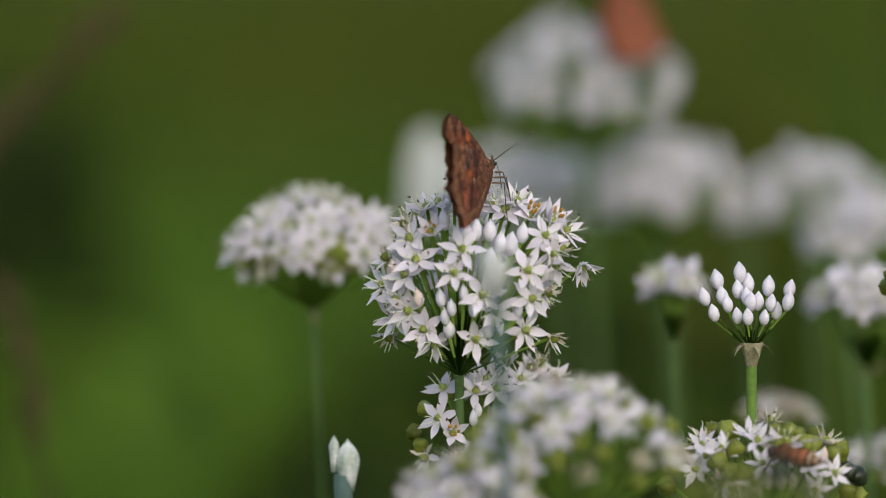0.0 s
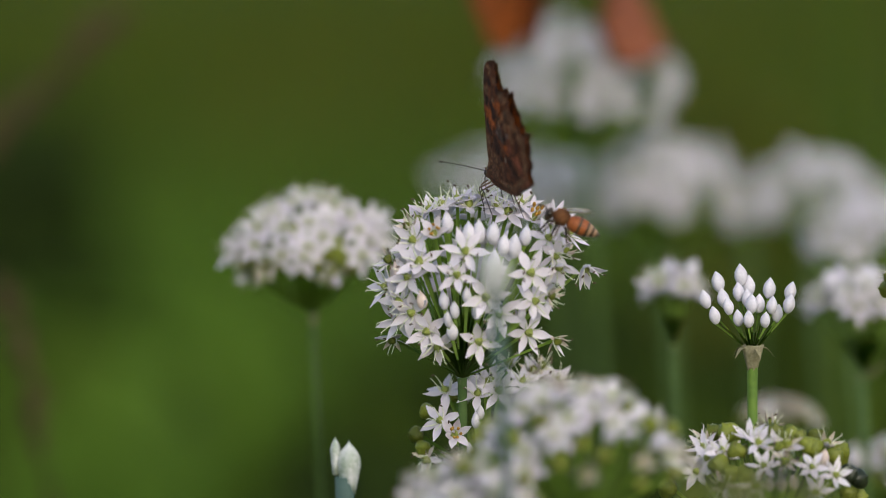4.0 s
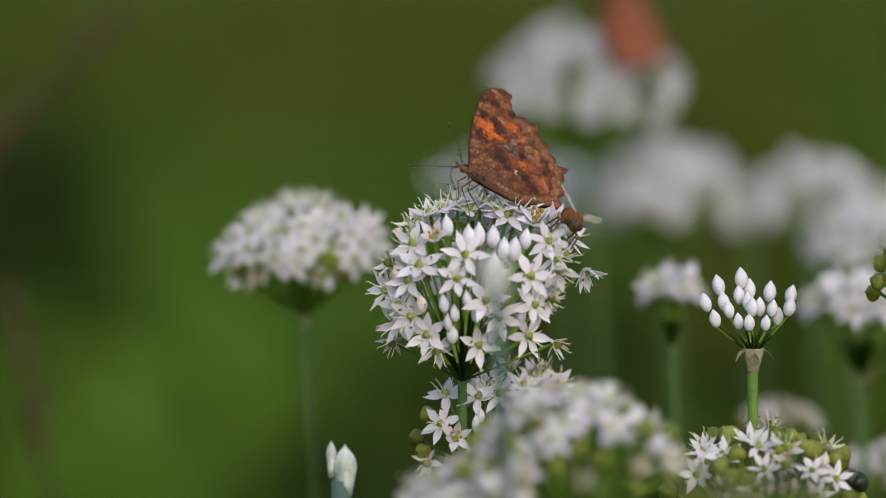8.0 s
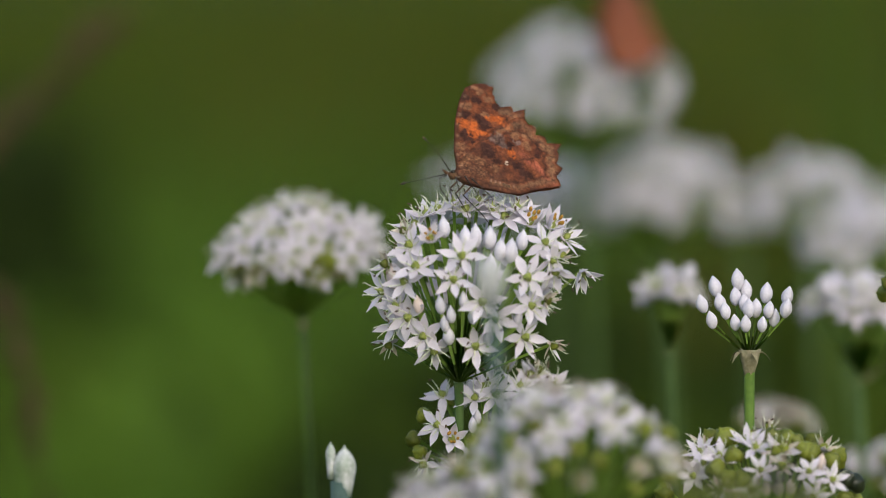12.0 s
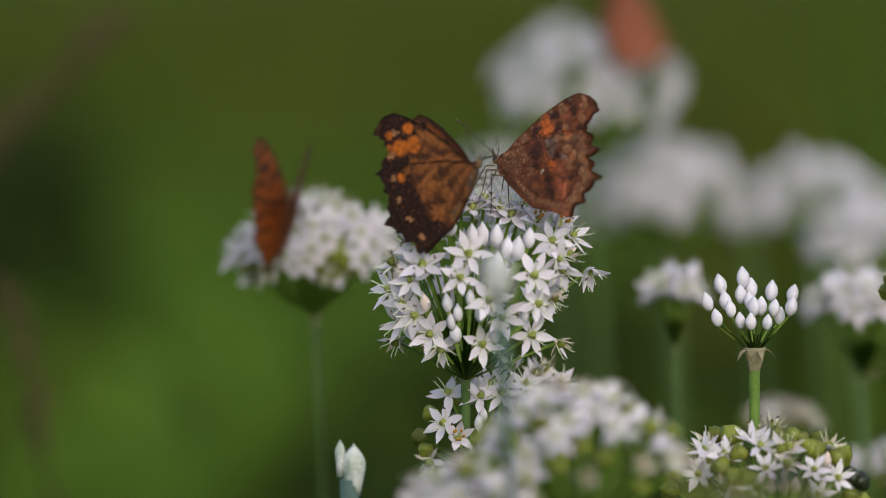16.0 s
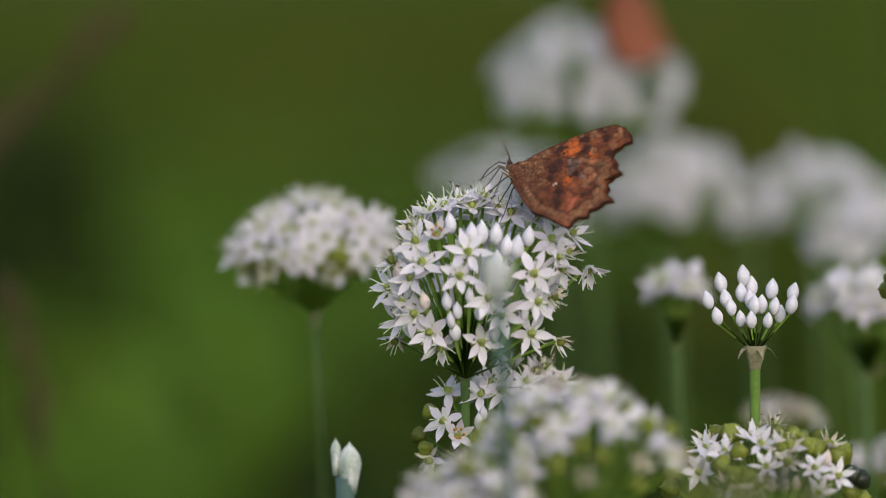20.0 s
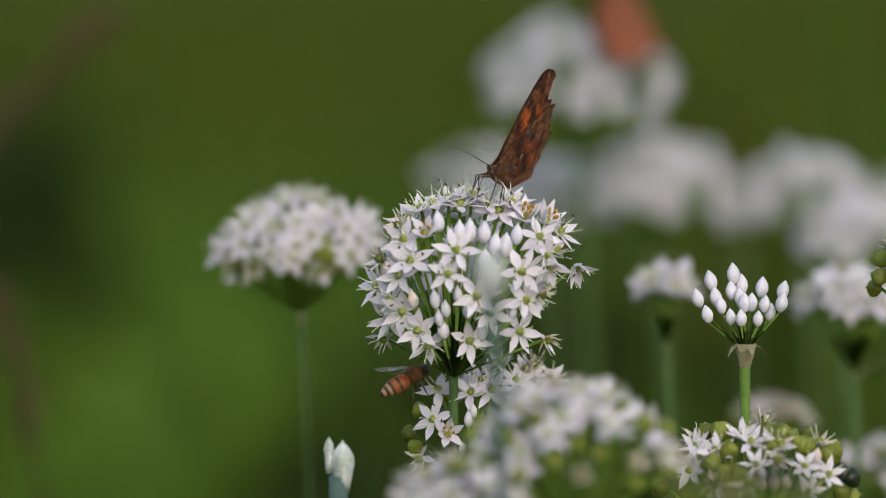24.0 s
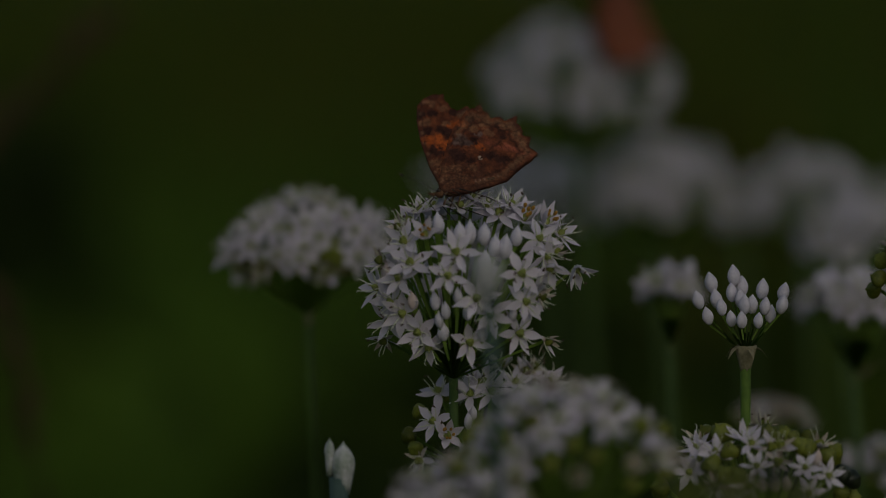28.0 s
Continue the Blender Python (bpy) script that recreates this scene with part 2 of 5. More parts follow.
def stamen_build(seed, anthers, lean=(0.35, 0.95), tall=(0.0034, 0.0050), plump=0.00024, upright=False):
    """Six filaments that meet under the ovary, some with an anther: one connected piece. anthers: how many of the six still carry one."""
    rng, b = random.Random(seed), Build()
    for k in range(6):
        a = math.pi / 3 * k + math.pi / 6 + rng.uniform(-0.25, 0.25)
        out, rise = rng.uniform(*lean), rng.uniform(*tall)
        way = Vector((math.cos(a) * out, math.sin(a) * out, 1)).normalized()
        start = Vector((math.cos(a), math.sin(a), 0)) * 0.0009
        curl = Vector((-math.sin(a), math.cos(a), 0)) * rng.uniform(-0.0008, 0.0008)
        mid, tip = start + way * rise * 0.55 + curl * 0.2, start + way * rise + curl
        bent = way * 0.0014 if upright else Vector((-math.sin(a), math.cos(a), 0.5)).normalized() * 0.0010
        n = len(b.s)
        if k < anthers:
            v, f = tube([Vector((0, 0, 0.0003)), start, mid, tip, tip + bent * 0.25, tip + bent * 0.75, tip + bent], [1e-7, 0.00022, 0.00013, 0.00009, plump, plump, plump * 0.4], 5)
            b.add(v, f, 0)
            for i in range(n + 15, n + len(f)):
                b.s[i] = 1 if i - n != 30 else 0
        else:
            hook = tip + bent * 0.5 + way * 0.0002
            v, f = tube([Vector((0, 0, 0.0003)), start, mid, tip, hook], [1e-7, 0.00024, 0.00014, 0.00010, 0.00006], 5)
            b.add(v, f, 0)
    return b


def joined(b, name, mats):
    """The build as one mesh with its touching corners joined."""
    me = b.mesh(name, mats)
    bm = bmesh.new()
    bm.from_mesh(me)
    bmesh.ops.remove_doubles(bm, verts=bm.verts, dist=2e-6)
    bm.to_mesh(me)
    bm.free()
    return me


STAMENS = [joined(stamen_build(i, n), "stamens", [FILAMENT, ANTHER]) for i, n in enumerate((0, 2, 1, 3, 5))]
STAMENS.append(joined(stamen_build(5, 6, (0.05, 0.2), (0.0018, 0.0028), 0.00042, True), "stamens", [FILAMENT, GOLD]))
BUD_PROFILE = [(0.0005, 0), (0.0012, 0.0006), (0.0017, 0.0017), (0.0018, 0.0026), (0.00155, 0.0038), (0.0009, 0.0050), (0.0004, 0.0056), (0.0001, 0.0062)]
BUD_MESHES = [mesh_of("bud", *lathe([(r * k, z) for r, z in BUD_PROFILE], 12, 3, 0.07), [BUD_WHITE]) for k in (0.85, 0.92, 1.0)]
PLUMP_BUD = mesh_of("plump_bud", *lathe([(0.0005, 0), (0.0013, 0.0007), (0.0019, 0.0019), (0.0021, 0.0030), (0.0019, 0.0043), (0.00125, 0.0055), (0.0006, 0.0063), (0.0001, 0.0069)], 14, 3, 0.07), [BUD_WHITE])
PINK_BUD = mesh_of("faded_bud", *lathe(BUD_PROFILE, 12, 3, 0.14), [PINKISH])
FRUIT_MESHES = [mesh_of("capsule", *lathe([(0.0004, 0), (0.0011, 0.00025), (0.0016, 0.0007), (0.0019, 0.0014), (0.00185, 0.0021), (0.0015, 0.0027), (0.0010, 0.0031), (0.0004, 0.0033), (0.0001, 0.0038)], 18, 3, 0.16), [m]) for m in (FRUIT, DARK_FRUIT)]
PEDICEL_MESH = mesh_of("pedicel", *tube([(0, 0, 0), (0, 0, 0.5), (0, 0, 1)], [0.00026, 0.00028, 0.00044], 6), [PEDICEL])
PAPER_MESH = mesh_of("bract", *leaf(0.0075, (0.0018, 0.0026, 0.0022, 0.0012, 0.0002), -0.7, fold=0.3), [PAPER])


def whole_floret(seed):
    """An open floret as one connected star round its green heart, for the heads furthest back."""
    rng, b = random.Random(seed), Build()
    lift = rng.uniform(0.1, 0.5)
    heart = [Vector((0.0011 * math.cos(math.pi / 6 * k), 0.0011 * math.sin(math.pi / 6 * k), 0)) for k in range(12)]
    b.add(heart + [Vector((0, 0, 0.0016))], [(k, (k + 1) % 12, 12) for k in range(12)], 1)
    for k in range(6):
        a = math.pi / 3 * k
        out, side = Vector((math.cos(a), math.sin(a), 0)), Vector((-math.sin(a), math.cos(a), 0))
        wide = 0.0012
        rise = Vector((0, 0, math.tan(lift + rng.uniform(-0.1, 0.1))))
        tip = (out + rise) * 0.0062
        mid = (out + rise) * 0.0034
        i, j, m = (2 * k - 1) % 12, (2 * k + 1) % 12, 2 * k
        n = len(b.v)
        b.v += [mid + side * wide, mid - side * wide, mid - rise * 0.0006, tip]
        b.f += [(m, j, n, n + 2), (i, m, n + 2, n + 1), (n + 2, n, n + 3), (n + 1, n + 2, n + 3)]
        b.s += [0] * 4
    return b.mesh("floret", [WHITE, OVARY])


WHOLE_FLORETS = [whole_floret(i) for i in range(5)]


def floret(parent, m, rng, fine, withered=False, cup=0.0, gold=False):
    """One open floret: ovary, stamens and six tepals where they can be told apart."""
    if not fine:
        return part("floret", rng.choice(WHOLE_FLORETS), parent, m)
    heart = part("floret", OVARY_MESH, parent, m)
    part("stamen_ring", STAMENS[5 if gold else rng.randrange(5)], heart)
    for k in range(6):
        a = math.pi / 3 * k + rng.uniform(-0.12, 0.12)
        kind = rng.choice((0, 0, 2, 4, 4, 6)) + (1 if withered else 0)
        tip = Matrix.Rotation(a, 4, "Z") @ Matrix.Translation((0.0006, 0, 0)) @ Matrix.Rotation(-cup - rng.uniform(-0.2, 0.22), 4, "Y") @ Matrix.Rotation(rng.uniform(-0.3, 0.3), 4, "X")
        part("tepal", TEPALS[kind], heart, tip)
    return heart


def pedicel(parent, root, end, bowl=0.0, wide=1.0):
    way = end - root
    if bowl:
        low = Vector((way.x * (0.5 + bowl * 0.35), way.y * (0.5 + bowl * 0.35), way.z * (0.5 - bowl * 0.3)))
        pts = [low * (2 * s * (1 - s)) + way * (s * s) for s in (0, 0.2, 0.4, 0.6, 0.8, 1)]
        return part("pedicel", mesh_of("pedicel", *tube(pts, [0.00040, 0.00036, 0.00034, 0.00034, 0.00036, 0.00048], 6), [PEDICEL]), parent, Matrix.Translation(root))
    m = aimed(root, way) @ Matrix.Diagonal((wide, wide, way.length, 1))
    return part("pedicel", PEDICEL_MESH, parent, m)


def plant(root, label, lean=(0.0, 0.0), stem_radius=0.0016, stem_material=None, bow=0.01):
    """An umbel's Empty at the ground below root, with its stem. Returns the Empty and the umbel's root in its space."""
    root = Vector(root)
    foot = Vector((root.x + lean[0], root.y + lean[1], 0))
    thing = new("garlic_chive", None)
    thing.location = foot
    top = root - foot
    mid = top * 0.5 + Vector((bow, 0, 0))
    pts = []
    for i in range(13):
        s = i / 12
        pts.append((1 - s) ** 2 * Vector((0, 0, -0.01)) + 2 * s * (1 - s) * mid + s * s * top)
    radii = [stem_radius * (1.25 - 0.25 * i / 12) for i in range(13)]
    radii[-1] = stem_radius * 1.3
    part("stem", mesh_of("stem", *tube(pts, radii, 10), [stem_material or STEM]), thing)
    tagged(thing, label, "flower", "garlic chive flowers")
    return thing, top


def umbel(root, label, radius, tall, seed, open_n, bud_n=0, fruit_n=0, reach=80, fine=True, dark=0, withered_n=0, stretch=1.0, spread=0.25, size=1.0, facing=0.0, bowl=0.0, fruit_low=0.0, **stem):
    """A round head: florets, buds and capsules on pedicels that rise from one point."""
    rng = random.Random(seed)
    thing, top = plant(root, label, **stem)
    kinds = ["floret"] * open_n + ["bud"] * bud_n + ["capsule"] * fruit_n + ["withered"] * withered_n
    rng.shuffle(kinds)
    if fruit_low:
        kinds.sort(key=lambda k: fruit_low * (k == "capsule") + rng.random())
    n = len(kinds)
    centre = top + Vector((0, 0, tall - radius * stretch))
    for i, kind in enumerate(kinds):
        z = 1 - (1 - math.cos(radians(reach))) * (i + 0.5) / n
        a = i * 2.39996 + rng.uniform(-0.25, 0.25)
        r = math.sqrt(max(0, 1 - z * z))
        way = Vector((r * math.cos(a), r * math.sin(a), z))
        end = centre + Vector((way.x * radius, way.y * radius, way.z * radius * stretch)) * rng.uniform(1 - spread, 1.0)
        out = (way * 0.75 + (end - top).normalized() * 0.5 + Vector((rng.uniform(-.25, .25), rng.uniform(-.25, .25), rng.uniform(-.1, .25))) + Vector((0, -facing, 0))).normalized()
        m = aimed(end, out, rng.uniform(0, 6.28), rng.uniform(0.9, 1.1) * size)
        if kind == "floret":
            floret(thing, m, rng, fine, cup=rng.uniform(0, 0.5))
        elif kind == "withered":
            floret(thing, m, rng, True, True, cup=0.8)
        elif kind == "bud":
            part("bud", rng.choice(BUD_MESHES), thing, m)
        else:
            part("capsule", FRUIT_MESHES[1 if dark > 0 and rng.random() < dark else 0], thing, m, )
        pedicel(thing, top, end, bowl)
    for k in range(3):
        part("bract", PAPER_MESH, thing, Matrix.Translation(top) @ Matrix.Rotation(2.1 * k + seed, 4, "Z") @ Matrix.Rotation(0.9, 4, "Y") @ Matrix.Diagonal((0.5, 0.4, 0.5, 1)))
    return thing


# ---- ground and distance ----
gb = bmesh.new()
bmesh.ops.create_grid(gb, x_segments=60, y_segments=60, size=1)
for v in gb.verts:
    k = v.co.copy()
    v.co = Vector((math.copysign(abs(k.x) ** 3, k.x) * 300, math.copysign(abs(k.y) ** 3, k.y) * 300, 0))
    v.co.z = 0.015 * noise.noise(v.co * 1.7) if v.co.length < 40 else 0.0
me = bpy.data.meshes.new("ground")
gb.to_mesh(me)
gb.free()
me.materials.append(SOIL)
ground = tagged(new("ground", me), "low green meadow ground with short growth", "ground", kind="structure")


def tufts(name, label, n, area, tall, wide, mats, seed, lean=0.5, category="grass"):
    """Many single blades in one object of stuff."""
    rng, b = random.Random(seed), Build()
    x0, x1, y0, y1 = area
    for i in range(n):
        y = rng.uniform(y0, y1)
        x = rng.uniform(x0, x1) * y
        h, w, a = rng.uniform(*tall), rng.uniform(*wide), rng.uniform(0, 6.28)
        side = Vector((math.cos(a), math.sin(a), 0)) * w
        tip = Vector((rng.uniform(-lean, lean) * h, rng.uniform(-lean, lean) * h, h))
        foot = Vector((x, y, -0.01))
        mid = foot + tip * 0.5 + Vector((0, 0, h * 0.12))
        b.add([foot - side, foot + side, mid + side * 0.9, mid - side * 0.9, foot + tip], [(0, 1, 2, 3), (3, 2, 4)], rng.randrange(len(mats)))
    return tagged(new(name, b.mesh(name, mats)), label, category, kind="stuff")


def weed(x, y, tall, wide, leaves, mats, label, seed, size=(0.02, 0.05)):
    """A bushy weed: stalks from one foot and single leaves."""
    rng = random.Random(seed)
    thing = tagged(new("weed", None), label, "weed", "weeds")
    thing.location = (x, y, 0)
    for k in range(5):
        tip = Vector((rng.uniform(-wide, wide) * 0.7, rng.uniform(-wide, wide) * 0.7, tall * rng.uniform(0.7, 1)))
        part("stalk", mesh_of("stalk", *tube([(0, 0, -0.02), tip * 0.5 + Vector((0, 0, 0.02)), tip], [0.004, 0.003, 0.0015], 6), [STEM]), thing)
    b = Build()
    for k in range(leaves):
        s = rng.uniform(0.05, 1)
        r = wide * math.sqrt(rng.random()) * (0.5 + 0.6 * math.sin(math.pi * s))
        a = rng.uniform(0, 6.28)
        at_leaf = Vector((r * math.cos(a), r * math.sin(a), tall * s))
        w = rng.uniform(*size)
        v, f = leaf(w, (w * 0.08, w * 0.25, w * 0.3, w * 0.18, 0.001), -0.5, 0.0004, 0.2)
        b.add(v, f, rng.randrange(len(mats)), Matrix.Translation(at_leaf) @ Euler((rng.uniform(-0.4, 0.4), rng.uniform(0.45, 1.15), a)).to_matrix().to_4x4())
    tagged(part("foliage", b.mesh("foliage", mats), thing), kind="stuff")
    return thing


tufts("grass", "mixed green meadow grass, out of focus", 9000, (-0.30, 0.30, 2.2, 9), (0.06, 0.22), (0.002, 0.005), [GRASS, FRESH_LEAF, GRASS], 1)
def meadow(n, seed):
    """Short grass round about, thin enough to show the ground."""
    rng, b = random.Random(seed), Build()
    while n:
        x, y = rng.uniform(-4, 4), rng.uniform(-3, 6)
        if y > 2.2 and abs(x) < 0.3 * y:
            continue
        n -= 1
        h, w, a = rng.uniform(0.04, 0.13), rng.uniform(0.002, 0.005), rng.uniform(0, 6.28)
        side, foot = Vector((math.cos(a), math.sin(a), 0)) * w, Vector((x, y, -0.01))
        tip = Vector((rng.uniform(-0.5, 0.5) * h, rng.uniform(-0.5, 0.5) * h, h))
        mid = foot + tip * 0.5 + Vector((0, 0, h * 0.12))
        b.add([foot - side, foot + side, mid + side * 0.9, mid - side * 0.9, foot + tip], [(0, 1, 2, 3), (3, 2, 4)], rng.randrange(2))
    return tagged(new("short_grass", b.mesh("short_grass", [GRASS, FRESH_LEAF])), "short green meadow grass round the flower bed", "grass", kind="stuff")


meadow(26000, 8)
tufts("far_grass", "olive green meadow grass far behind the flowers", 9000, (-0.25, 0.25, 9, 40), (0.10, 0.35), (0.006, 0.014), [GRASS, OLIVE_LEAF, GRASS], 2)
tufts("young_grass", "bright green young grass, out of focus", 7000, (-0.10, -0.042, 2.0, 5.0), (0.08, 0.27), (0.002, 0.005), [FRESH_LEAF, FRESH_LEAF, GRASS], 5)
for k, (spot, tall, wide, leaves, mats, label) in enumerate((
        ((-0.12619, 2.19038, 0.32555), 0.36, 0.085, 460, [FRESH_LEAF], "fresh green leafy weed in the grass"),
        ((-0.16786, 2.28869, 0.29788), 0.35, 0.09, 420, [FRESH_LEAF], "fresh green low leafy weed"),
        ((-0.06499, 2.58944, 0.29814), 0.26, 0.10, 220, [GRASS, OLIVE_LEAF], "yellowish green leafy weed"),
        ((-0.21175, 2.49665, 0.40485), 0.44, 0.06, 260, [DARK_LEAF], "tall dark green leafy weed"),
        ((-0.15876, 2.04311, 0.36984), 0.365, 0.09, 520, [FRESH_LEAF, GRASS], "broad fresh green leafy weed"),
        ((-0.17051, 1.98985, 0.32501), 0.31, 0.07, 360, [FRESH_LEAF], "bright green low leafy weed"),
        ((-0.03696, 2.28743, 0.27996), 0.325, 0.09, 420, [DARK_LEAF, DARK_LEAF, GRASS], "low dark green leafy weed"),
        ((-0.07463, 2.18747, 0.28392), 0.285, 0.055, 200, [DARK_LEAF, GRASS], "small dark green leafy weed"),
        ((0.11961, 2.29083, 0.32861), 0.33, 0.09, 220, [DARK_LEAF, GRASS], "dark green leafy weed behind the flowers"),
        ((0.17054, 2.69344, 0.35196), 0.42, 0.12, 240, [GRASS, OLIVE_LEAF], "olive green bushy leafy weed"),
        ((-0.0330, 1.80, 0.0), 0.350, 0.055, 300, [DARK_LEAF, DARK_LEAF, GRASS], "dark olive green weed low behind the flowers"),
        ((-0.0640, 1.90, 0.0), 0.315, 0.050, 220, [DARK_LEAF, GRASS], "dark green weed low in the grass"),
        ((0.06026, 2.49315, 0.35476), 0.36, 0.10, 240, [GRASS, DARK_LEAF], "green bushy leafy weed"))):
    weed(spot[0] * 1.45, spot[1] * 1.45, 0.54 - (0.54 - tall) * 1.45, wide * 1.45, leaves, mats, label, 11 + k, (0.03, 0.07))


def grass_stalk(points, label, seed, spikelets=24, swell=0.004):
    """A dry flowering grass stalk with small spikelets along its upper part."""
    rng = random.Random(seed)
    points = [Vector(p) for p in points]
    thing = tagged(new("grass_stalk", None), label, "grass stalk", "grass stalks")
    thing.location = points[0]
    local = [p - points[0] for p in points]
    part("stalk", mesh_of("stalk", *tube(local, [0.0016, 0.0014, 0.0012, 0.0008][: len(local)], 6), [DRY]), thing)
    me = mesh_of("spikelet", *lathe([(0.0003, 0), (swell * 0.35, swell * 0.8), (swell * 0.3, swell * 1.6), (0.0002, swell * 2.6)], 6), [DRY])
    for k in range(spikelets):
        s = 0.45 + 0.55 * k / spikelets
        u = s * (len(local) - 1)
        i = min(int(u), len(local) - 2)
        p = local[i].lerp(local[i + 1], u - i)
        way = (local[i + 1] - local[i]).normalized() + Vector((rng.uniform(-.6, .6), rng.uniform(-.6, .6), 0.2))
        part("spikelet", me, thing, aimed(p, way))
    return thing


for k, (spot, tall) in enumerate((((0.14799, 1.89746, 0.43729), 0.56), ((0.16761, 1.99732, 0.43188), 0.55), ((0.15373, 2.09719, 0.42647), 0.5))):
    stalk = tagged(new("grass_stalk", None), "tall pale green grass stalk behind the flowers", "grass stalk", "grass stalks")
    stalk.location = (spot[0], spot[1], 0)
    part("stalk", mesh_of("stalk", *tube([(0.01, 0, -0.01), (0.004, 0, tall * 0.5), (0, 0, tall)], [0.005, 0.0045, 0.003], 8), [GRASS]), stalk)
    for side in (0.4, 3.3):
        part("blade", mesh_of("blade", *leaf(0.16, (0.002, 0.004, 0.0045, 0.003, 0.0004), 0.9, 0.0003, 0.3), [GRASS]), stalk, Matrix.Translation((0.004, 0, tall * 0.45)) @ Matrix.Rotation(side + k, 4, "Z") @ Matrix.Rotation(-0.8, 4, "Y"))
grass_stalk([(-0.155, 1.52, 0), (-0.11533, 1.49099, 0.35872), (-0.12203, 1.49344, 0.39379), (-0.12956, 1.49531, 0.42050)], "dry brown flowering grass stalk beside the flowers", 3)
grass_stalk([(-0.30, 1.66, 0), (-0.16885, 1.61632, 0.43078), (-0.13631, 1.61897, 0.46865), (-0.10738, 1.62086, 0.49570)], "bent dark brown grass stalk", 4, 30, 0.006)

# ---- the flower plants ----
HEAD = (0.00455, 1.19489, 0.42503)


class Head:
    """A head whose florets, buds and capsules sit at chosen places over a round face: x across and z up from its root, in millimetres."""

    def __init__(self, root, label, centre, radii, below, seed, shrink=1.0, **stem):
        self.rng, self.shrink = random.Random(seed), shrink
        self.thing, self.top = plant(root, label, **stem)
        self.centre, self.radii, self.below = Vector((centre[0], 0, centre[1])) * 0.001, Vector(radii) * 0.001, below * 0.001
        self.slope, self.far = (0.54 - root[2] - 0.02) / root[1], root[1]

    def place(self, x, z, deep=1.0):
        p = Vector((x, 0, z)) * 0.001 * self.shrink - self.centre
        tall = self.radii.z if p.z > 0 else self.below
        s = 1 - (p.x / self.radii.x) ** 2 - (p.z / tall) ** 2
        p.y = -self.radii.y * math.sqrt(max(s, 0.0)) * deep
        p += self.centre
        return self.top + Vector((p.x * (1 + p.y / self.far), p.y, p.z - p.y * self.slope))

    def way(self, fx, fz):
        r = self.rng
        return Vector((fx + r.uniform(-.1, .1), -math.sqrt(max(0.06, 1 - fx * fx - fz * fz)), fz + r.uniform(-.08, .08))).normalized()

    def stem_to(self, end, bowl=0.0, wide=1.0):
        pedicel(self.thing, self.top, end, bowl, wide)

    def stars(self, rows, size=1.0, deep=1.0, gold=(), cup=(-0.08, 0.28), bowl=0.0):
        for i, (x, z, fx, fz) in enumerate(rows):
            end = self.place(x, z, deep)
            m = aimed(end, self.way(fx, fz), self.rng.uniform(0, 6.28), self.rng.uniform(0.92, 1.06) * size)
            floret(self.thing, m, self.rng, True, cup=0.75 if i in gold else self.rng.uniform(*cup), gold=i in gold)
            self.stem_to(end - self.way(fx, fz) * 0.0002, bowl)

    def buds(self, rows, size=1.0, lean=0.25, faded=0.0, bowl=0.0):
        for x, z in rows:
            end = self.place(x, z, 0.93) - Vector((0, 0, 0.0025))
            out = (end - self.top - self.centre).normalized()
            m = aimed(end, (out * lean + Vector((0, 0.1, 1.0))).normalized(), self.rng.uniform(0, 6.28), self.rng.uniform(0.82, 1.0) * size * (1.0 if z > 22 else 0.8))
            part("bud", PINK_BUD if self.rng.random() < faded else self.rng.choice(BUD_MESHES), self.thing, m)
            self.stem_to(end, bowl)

    def capsules(self, rows, size=1.0, dark=False, bowl=0.0):
        for x, z in rows:
            end = self.place(x, z, 0.95)
            out = (end - self.top - self.centre).normalized() + Vector((0, -0.2, 0.3))
            part("capsule", FRUIT_MESHES[1 if dark else 0], self.thing, aimed(end - out.normalized() * 0.0016, out, self.rng.uniform(0, 6.28), self.rng.uniform(0.85, 1.15) * size))
            self.stem_to(end - out.normalized() * 0.0014, bowl)

    def spent(self, rows, size=1.0, bowl=0.0):
        """Florets past their best: a swelling green heart with curled filaments and shrunken tepals."""
        for x, z, fx, fz in rows:
            end = self.place(x, z)
            heart = part("floret", FRUIT_MESHES[0], self.thing, aimed(end, self.way(fx, fz), self.rng.uniform(0, 6.28), 0.62 * size))
            part("stamen_ring", STAMENS[self.rng.randrange(4)], heart, Matrix.Diagonal((1.5, 1.5, 1.5, 1)))
            for k in range(6):
                tip = Matrix.Rotation(math.pi / 3 * k + self.rng.uniform(-.3, .3), 4, "Z") @ Matrix.Translation((0.0008, 0, 0.0001)) @ Matrix.Rotation(self.rng.uniform(-0.9, 0.7), 4, "Y") @ Matrix.Rotation(self.rng.uniform(-0.7, 0.7), 4, "X") @ Matrix.Diagonal((1.35, 1.3, 1.3, 1))
                part("tepal", TEPALS[self.rng.choice((1, 3, 5, 7, 0))], heart, tip)
            self.stem_to(end, bowl)

